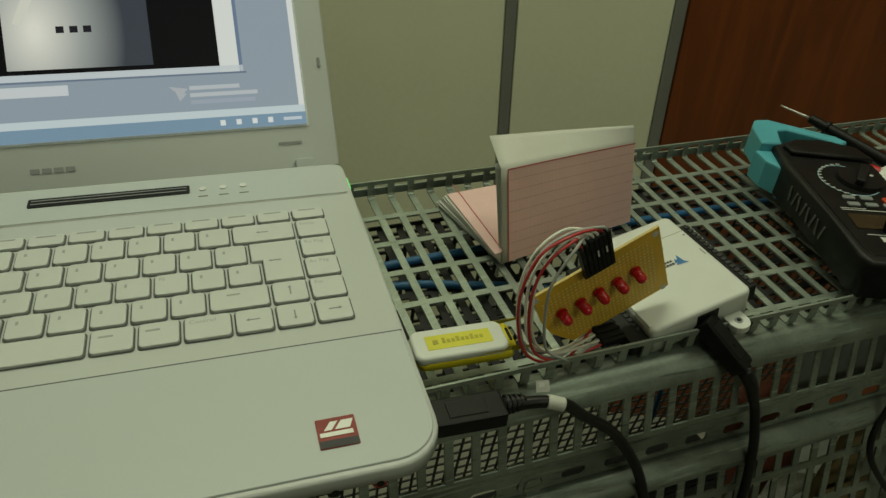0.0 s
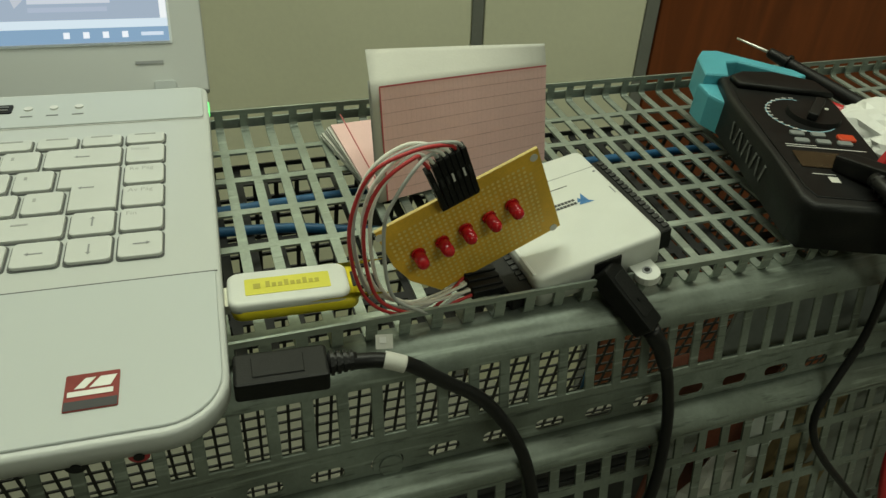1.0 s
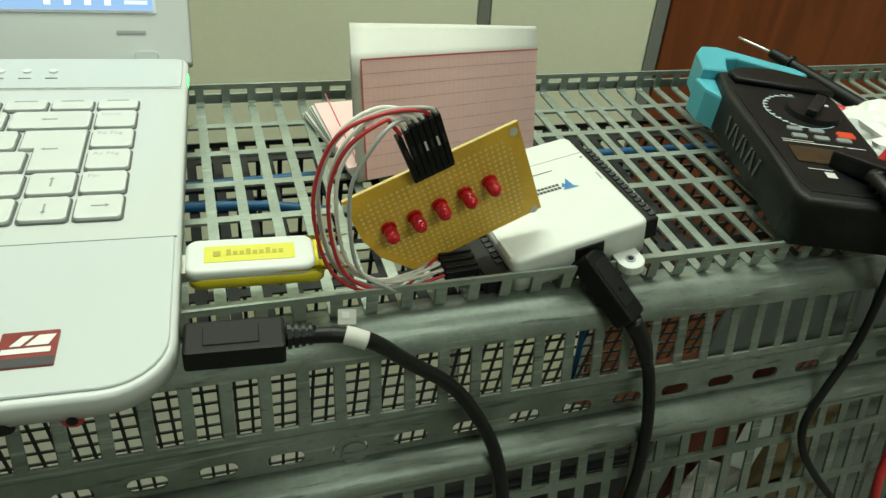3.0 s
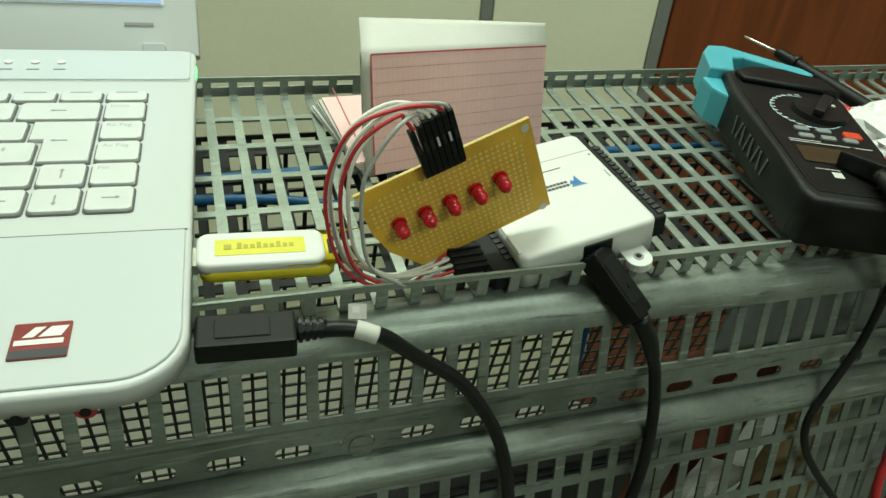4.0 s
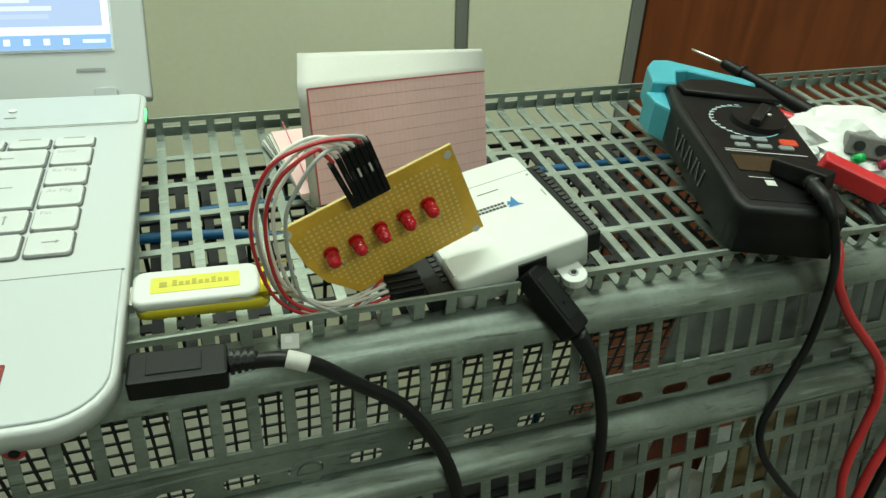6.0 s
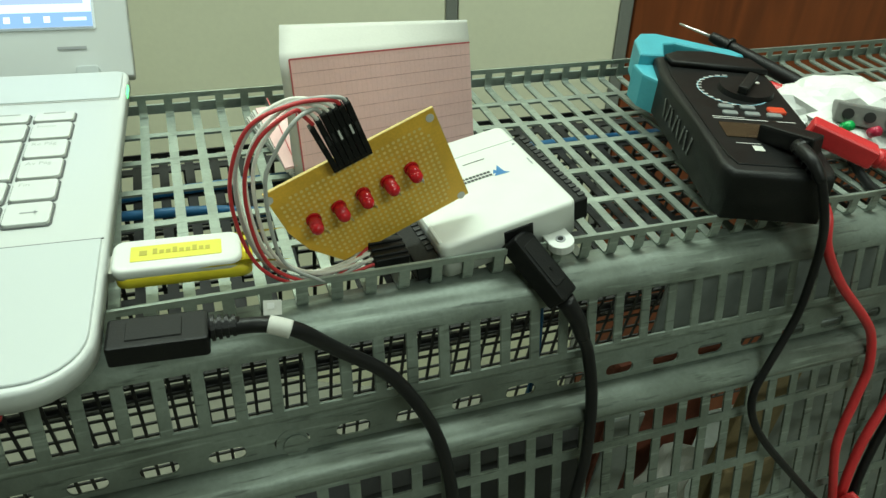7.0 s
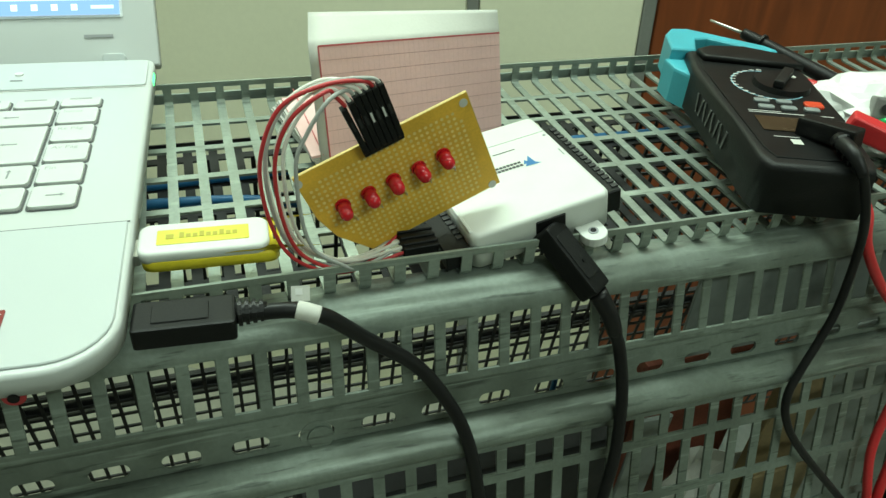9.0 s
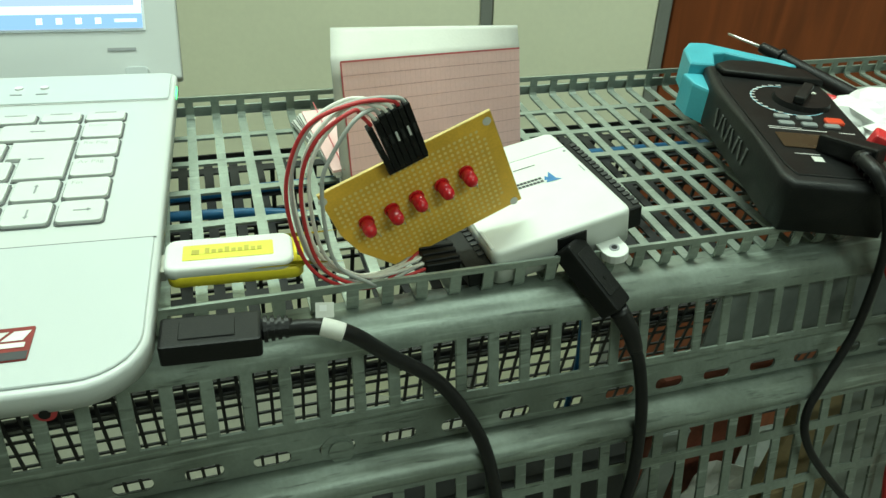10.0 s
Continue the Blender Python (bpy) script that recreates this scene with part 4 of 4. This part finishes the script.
part("knob", box(-0.0030, 0.0030, -0.0140, 0.0140, 0, 0.0045, 0.0012, 2, pose(0.0075, 0.1000, MZ1 + 0.0037, 0, 0, -30)), METER, dial)
part("pointer", cyl(bmesh.new(), (0.0105, 0.0945, MZ1 + 0.0086), 0.0012, 0.0006, n=12), PAPER, dial)
for k in range(16):
    a = radians(100 + 11 * k)
    part("scale_mark", box(-0.0015, 0.0015, -0.0005, 0.0005, 0, 0.0001, 0, 1, pose(0.0260 * math.cos(a) + 0.006, 0.1000 + 0.0235 * math.sin(a), TZ, 0, 0, 0)), SILVER, meter)
for i in range(3):
    for j in range(2):
        if (i, j) == (2, 1):
            continue
        part("button", prism(rounded(-0.0160 + 0.0125 * i, -0.0075 + 0.0125 * i, 0.0640 + 0.0085 * j, 0.0685 + 0.0085 * j, 0.0012, 3), TZ, TZ + 0.0012, 0.0003), mat("grey_button", (0.20, 0.22, 0.22), 0.5), meter, "grey push button")
part("button", prism(rounded(0.0115, 0.0215, 0.0690, 0.0760, 0.0015, 3), TZ, TZ + 0.0016, 0.0005), mat("orange_red_button", (0.60, 0.06, 0.02), 0.4), meter, "orange-red push button")
part("print_line", box(-0.0230, 0.0230, 0.0590, 0.0597, TZ, TZ + 0.0001), SILVER, meter)
part("print_line", box(-0.0230, -0.0050, 0.0612, 0.0618, TZ, TZ + 0.0001), SILVER, meter)
part("display", prism(rounded(-0.0220, 0.0120, 0.0370, 0.0540, 0.001, 2), TZ, TZ + 0.0004), mat("dim_brown_display", (0.045, 0.032, 0.018), 0.25), meter, "dark unlit display window")
part("print_line", box(-0.0190, -0.0060, 0.0300, 0.0306, TZ, TZ + 0.0001), SILVER, meter)
part("white_patch", box(-0.0115, -0.0062, 0.0225, 0.0280, TZ, TZ + 0.0001), PAPER, meter)
# painted marks on the side, as plain bars
for ya in (0.0740, 0.0880, 0.1020, 0.1160):
    sx = -0.0345 - (ya - 0.022 - 0.050) * 0.0556
    for dy, h0 in ((0.0, 0.0215), (0.0052, 0.0215)):
        part("paint_bar", box(-0.0003, 0.0003, -0.0011, 0.0011, 0, 0.0110, 0, 1, pose(sx - 0.0003 - dy * 0.0556, ya - 0.022 + dy, h0, (12, -12)[dy > 0], 0, 3.2)), PAINT, meter, "faded grey paint mark")

# test leads
lead = thing("test_lead", "black test lead plugged into the clamp meter", "test lead", group="test leads")
part("plug", box(-0.0055, 0.0055, -0.0150, 0.0150, -0.0050, 0.0050, 0.0016, 2, pose(0.3550, 0.0665, 0.0470, -8, 0, 18)), BLACK, lead, "black banana plug")
L1 = [(0.3515, 0.0570, 0.0480), (0.3480, 0.0420, 0.0475), (0.3500, 0.0345, 0.0400), (0.3560, 0.0300, 0.0220), (0.3635, 0.0310, 0.0040), (0.3650, 0.0290, -0.0180), (0.3615, 0.0250, -0.0420), (0.3470, 0.0180, -0.0700), (0.3406, 0.0140, -0.0840),
      (0.3430, 0.0100, -0.1000), (0.3565, 0.0040, -0.1215), (0.3957, -0.0080, -0.1660), (0.4600, -0.0280, -0.2400), (0.5200, -0.0600, -0.4000), (0.5500, -0.1000, FLOOR_Z + 0.004)]
part("cord", tube(L1, 0.0023, 12, 8), RUBBER, lead, "", True)
srl = part("strain_relief", tube(L1[:3], 0.0040, 12, 4, 0.0027), RUBBER, lead, "ribbed strain relief", True)
for k in range(5):
    c = Vector(L1[0]).lerp(Vector(L1[2]), 0.1 + 0.18 * k)
    part("rib", cyl(bmesh.new(), c + Vector((0, 0, 0.0008)), 0.0046 - 0.0003 * k, 0.0014, Vector(L1[2]) - Vector(L1[0]), 14), RUBBER, srl)

lead2 = thing("test_lead", "red test lead plugged into the clamp meter", "test lead", group="test leads")
part("plug", box(-0.0060, 0.0060, -0.0190, 0.0170, -0.0055, 0.0055, 0.0022, 3, pose(0.3850, 0.0620, 0.0440, 14, 0, 48)), RED, lead2, "red banana plug")
L2 = [(0.3985, 0.0500, 0.0400), (0.4120, 0.0425, 0.0360), (0.4270, 0.0380, 0.0315), (0.4480, 0.0370, 0.0200), (0.4640, 0.0330, -0.0060), (0.4680, 0.0240, -0.0500), (0.4550, 0.0110, -0.0980), (0.4320, -0.0020, -0.1450), (0.4250, -0.0140, -0.1900), (0.4300, -0.0300, -0.2500), (0.4500, -0.0700, -0.5000), (0.4600, -0.1000, FLOOR_Z + 0.004)]
part("cord", tube(L2, 0.0030, 12, 8), RED, lead2, "", True)
sr2 = part("strain_relief", tube(L2[:3], 0.0048, 12, 4, 0.0036), RED, lead2, "ribbed red strain relief", True)
for k in range(6):
    c = Vector(L2[0]).lerp(Vector(L2[2]), 0.1 + 0.16 * k)
    part("rib", cyl(bmesh.new(), c, 0.0053 - 0.0003 * k, 0.0016, Vector(L2[2]) - Vector(L2[0]), 14), RED, sr2)
lead3 = thing("cable", "red cable hanging down from under the clamp meter", "cable")
L3 = [(0.3950, 0.0900, 0.0040), (0.3800, 0.0640, 0.0045), (0.3735, 0.0500, 0.0165), (0.3715, 0.0400, 0.0130), (0.3720, 0.0330, -0.0020), (0.3892, 0.0292, -0.0265), (0.4130, 0.0225, -0.0520), (0.4222, 0.0190, -0.0665), (0.4240, 0.0130, -0.0860), (0.4195, 0.0085, -0.1030), (0.4113, -0.0002, -0.1355), (0.4180, -0.0120, -0.1800), (0.4300, -0.0300, -0.2600), (0.4400, -0.0900, FLOOR_Z + 0.004)]
part("cord", tube(L3, 0.0027, 12, 8), RED, lead3, "", True)
lead4 = thing("cable", "black cable hanging beside the red test leads", "cable")
L4 = [(0.4500, 0.1000, 0.0040), (0.4350, 0.0650, 0.0045), (0.4400, 0.0520, 0.0170), (0.4620, 0.0390, 0.0080), (0.4830, 0.0290, -0.0400), (0.4760, 0.0130, -0.0900), (0.4480, 0.0000, -0.1400), (0.4330, -0.0160, -0.1950), (0.4380, -0.0400, -0.2800), (0.4700, -0.1100, FLOOR_Z + 0.004)]
part("cord", tube(L4, 0.0028, 12, 8), RUBBER, lead4, "", True)

# probes lying on the tray beside the meter
for nm, cm, tip, h0, h1 in (("black", BLACK, (0.4250, 0.2640, 0.0350), (0.4370, 0.2400, 0.0330), (0.4760, 0.1320, 0.0180)), ("red", RED, (0.4160, 0.2230, 0.0150), (0.4230, 0.1980, 0.0220), (0.4600, 0.1150, 0.0250))):
    pr = thing("test_probe", "%s plastic test probe with a bare metal tip" % nm, "test probe", group="test probes")
    tip, h0, h1 = Vector(tip), Vector(h0), Vector(h1)
    part("tip", tube([tip, tip.lerp(h0, 0.5), h0], 0.0008, 8, 2, 0.0012), SOLDER, pr, "bare metal tip", True)
    part("handle", tube([h0, h0.lerp(h1, 0.12), h0.lerp(h1, 0.5), h1], 0.0036, 14, 4, 0.0058), cm, pr, "moulded handle", True)
    part("guard", cyl(bmesh.new(), h0.lerp(h1, 0.14), 0.0062, 0.0018, h1 - h0, 18), cm, pr)

# crumpled white bag with a grey terminal block on it
bag_m = pose(0.4760, 0.1240, 0.0, 0, 0, -14)
bag = thing("plastic_bag", "crumpled white plastic bag holding a grey terminal block", "bag", bag_m)
bb = bmesh.new()
bmesh.ops.create_icosphere(bb, subdivisions=4, radius=1)
for v in bb.verts:
    d = v.co.normalized()
    n_ = noise.noise(d * 2.3) * 0.30 + abs(noise.noise(d * 5.5)) * 0.26 + noise.noise(d * 11.0) * 0.05
    k = 0.86 + n_
    v.co = Vector((d.x * 0.070 * k, d.y * 0.042 * k, 0.017 + max(-0.0168, d.z * 0.025 * k)))
part("bag", bb, CLOTH, bag, "crumpled white plastic")
blk_m = bag_m.inverted() @ pose(0.4300, 0.1080, 0.0290, -18, 0, -40)
tblk = part("terminal_block", box(0, 0.0620, 0, 0.0190, 0, 0.0125, 0.0015, 2), mat("grey_terminal_plastic", (0.20, 0.20, 0.19), 0.55, 0, 0.2, 90), bag, "grey screw terminal block", False, blk_m)
for k in range(5):
    part("screw", cyl(bmesh.new(), (0.0070 + 0.0120 * k, -0.0004, 0.0062), 0.0032, 0.0020, (0, 1, 0), 14), DARK_STEEL, tblk)
for k, cc in enumerate(((0.02, 0.40, 0.09), (0.45, 0.02, 0.06))):
    part("led", cyl(bmesh.new(), (0.0080 + 0.0150 * k, -0.0042, -0.0010), 0.0030, 0.0060, (0.5, -0.8, 0.4), 14), mat("lens", cc, 0.3), bag, ("green led", "red led")[k], True, blk_m)

# blue cables lying in the nested tray
for pts in (((-0.30, 0.212, -0.021), (-0.05, 0.205, -0.022), (0.10, 0.208, -0.021), (0.32, 0.212, -0.021), (0.60, 0.206, -0.021)), ((-0.20, 0.196, -0.022), (0.03, 0.186, -0.022), (0.10, 0.171, -0.021), (0.16, 0.150, -0.022), (0.20, 0.110, -0.022))):
    bc = thing("cable", "blue cable lying in the lower tray", "cable", group="blue cables")
    part("cord", tube([(x, y, z - 0.0045) for x, y, z in pts], 0.0030, 10, 8), BLUECABLE, bc, "", True)

# scrap stored behind the lower panel, on a shelf, with dark boxes added as filler
tagged(link_mesh("shelf", box(X0 + 0.01, X1 - 0.01, YF - 0.040, YR - 0.035, -0.402, -0.390, 0.001), SHEET), "dull grey steel shelf in the rack", "shelf")
def scrap(name, label, cat, bm, material, m):
    ob = thing(name, label, cat, m)
    part("body", bm, material, ob)
    if cat == "carton":
        w = max(v.co.x for v in ob.children[0].data.vertices)
        h = max(v.co.z for v in ob.children[0].data.vertices)
        part("flap", box(0.002, w - 0.002, -0.0016, -0.0002, h * 0.80, h - 0.004, 0.0004), material, ob, "thin strip on the added dark box")
    return ob


scrap("metal_sheet", "dull grey metal sheet standing inside the rack", "sheet", box(0, 0.52, 0, 0.002, 0, 0.300, 0.0005), SHEET, pose(0.410, 0.0580, -0.390, 0, 0, 0))
scrap("metal_sheet", "short dull grey sheet leaning behind the slots", "sheet", box(0, 0.10, 0, 0.002, 0, 0.150, 0.0005), SHEET, pose(0.190, 0.150, -0.390, 0, 0, -2))
scrap("brick", "rust-red block standing inside the rack", "block", box(0, 0.092, 0, 0.022, 0, 0.278, 0.004, 2), TERRACOTTA, pose(0.298, 0.076, -0.390, 0, 0, 2))
scrap("plywood_offcut", "pale plywood offcut standing inside the rack", "offcut", box(0, 0.040, 0, 0.008, 0, 0.287, 0.001), PLYWOOD, pose(0.370, 0.045, -0.390, 0, 2, 1))
scrap("plywood_offcut", "short pale plywood offcut leaning inside the rack", "offcut", box(0, 0.048, 0, 0.006, 0, 0.200, 0.001), PLYWOOD, pose(0.386, 0.0330, -0.390, 0, -4, 0))
paper_bm = bmesh.new()
pv_ = [[paper_bm.verts.new((0.055 * i / 6, 0.006 * math.sin(i * 1.1 + j), 0.060 * j / 5)) for i in range(7)] for j in range(6)]
for j in range(5):
    for i in range(6):
        paper_bm.faces.new((pv_[j][i], pv_[j][i + 1], pv_[j + 1][i + 1], pv_[j + 1][i]))
pp = scrap("paper", "crumpled white paper on the scrap", "paper", paper_bm, PAPER, pose(0.318, 0.052, -0.245, -8, 8, 0))
solid(pp.children[0], 0.0006)
# added boxes; their near-black colour supplies the darkness behind the lower slots
scrap("dark_box", "near-black box added to darken the rack behind the lower panel", "carton", box(0, 0.190, 0, 0.04, 0, 0.250, 0.003), DARK_STEEL, pose(0.080, 0.046, -0.390, 0, 0, 1))
scrap("dark_box", "near-black box added to darken the rack behind the lower panel", "carton", box(0, 0.290, 0, 0.04, 0, 0.246, 0.003), DARK_STEEL, pose(-0.230, 0.046, -0.390, 0, 0, 0))
scrap("metal_sheet", "dull grey metal plate leaning inside the rack", "sheet", box(0, 0.024, 0, 0.003, 0, 0.262, 0.001), SHEET, pose(0.272, 0.050, -0.390, 0, 2, 0))
bc = thing("cable", "blue cable hanging down inside the rack", "cable", group="blue cables")
part("cord", tube([(0.262, 0.150, -0.034), (0.272, 0.149, -0.080), (0.279, 0.148, -0.130), (0.281, 0.147, -0.180), (0.276, 0.146, -0.280), (0.278, 0.150, -0.388)], 0.0022, 10, 6), BLUECABLE, bc, "", True)
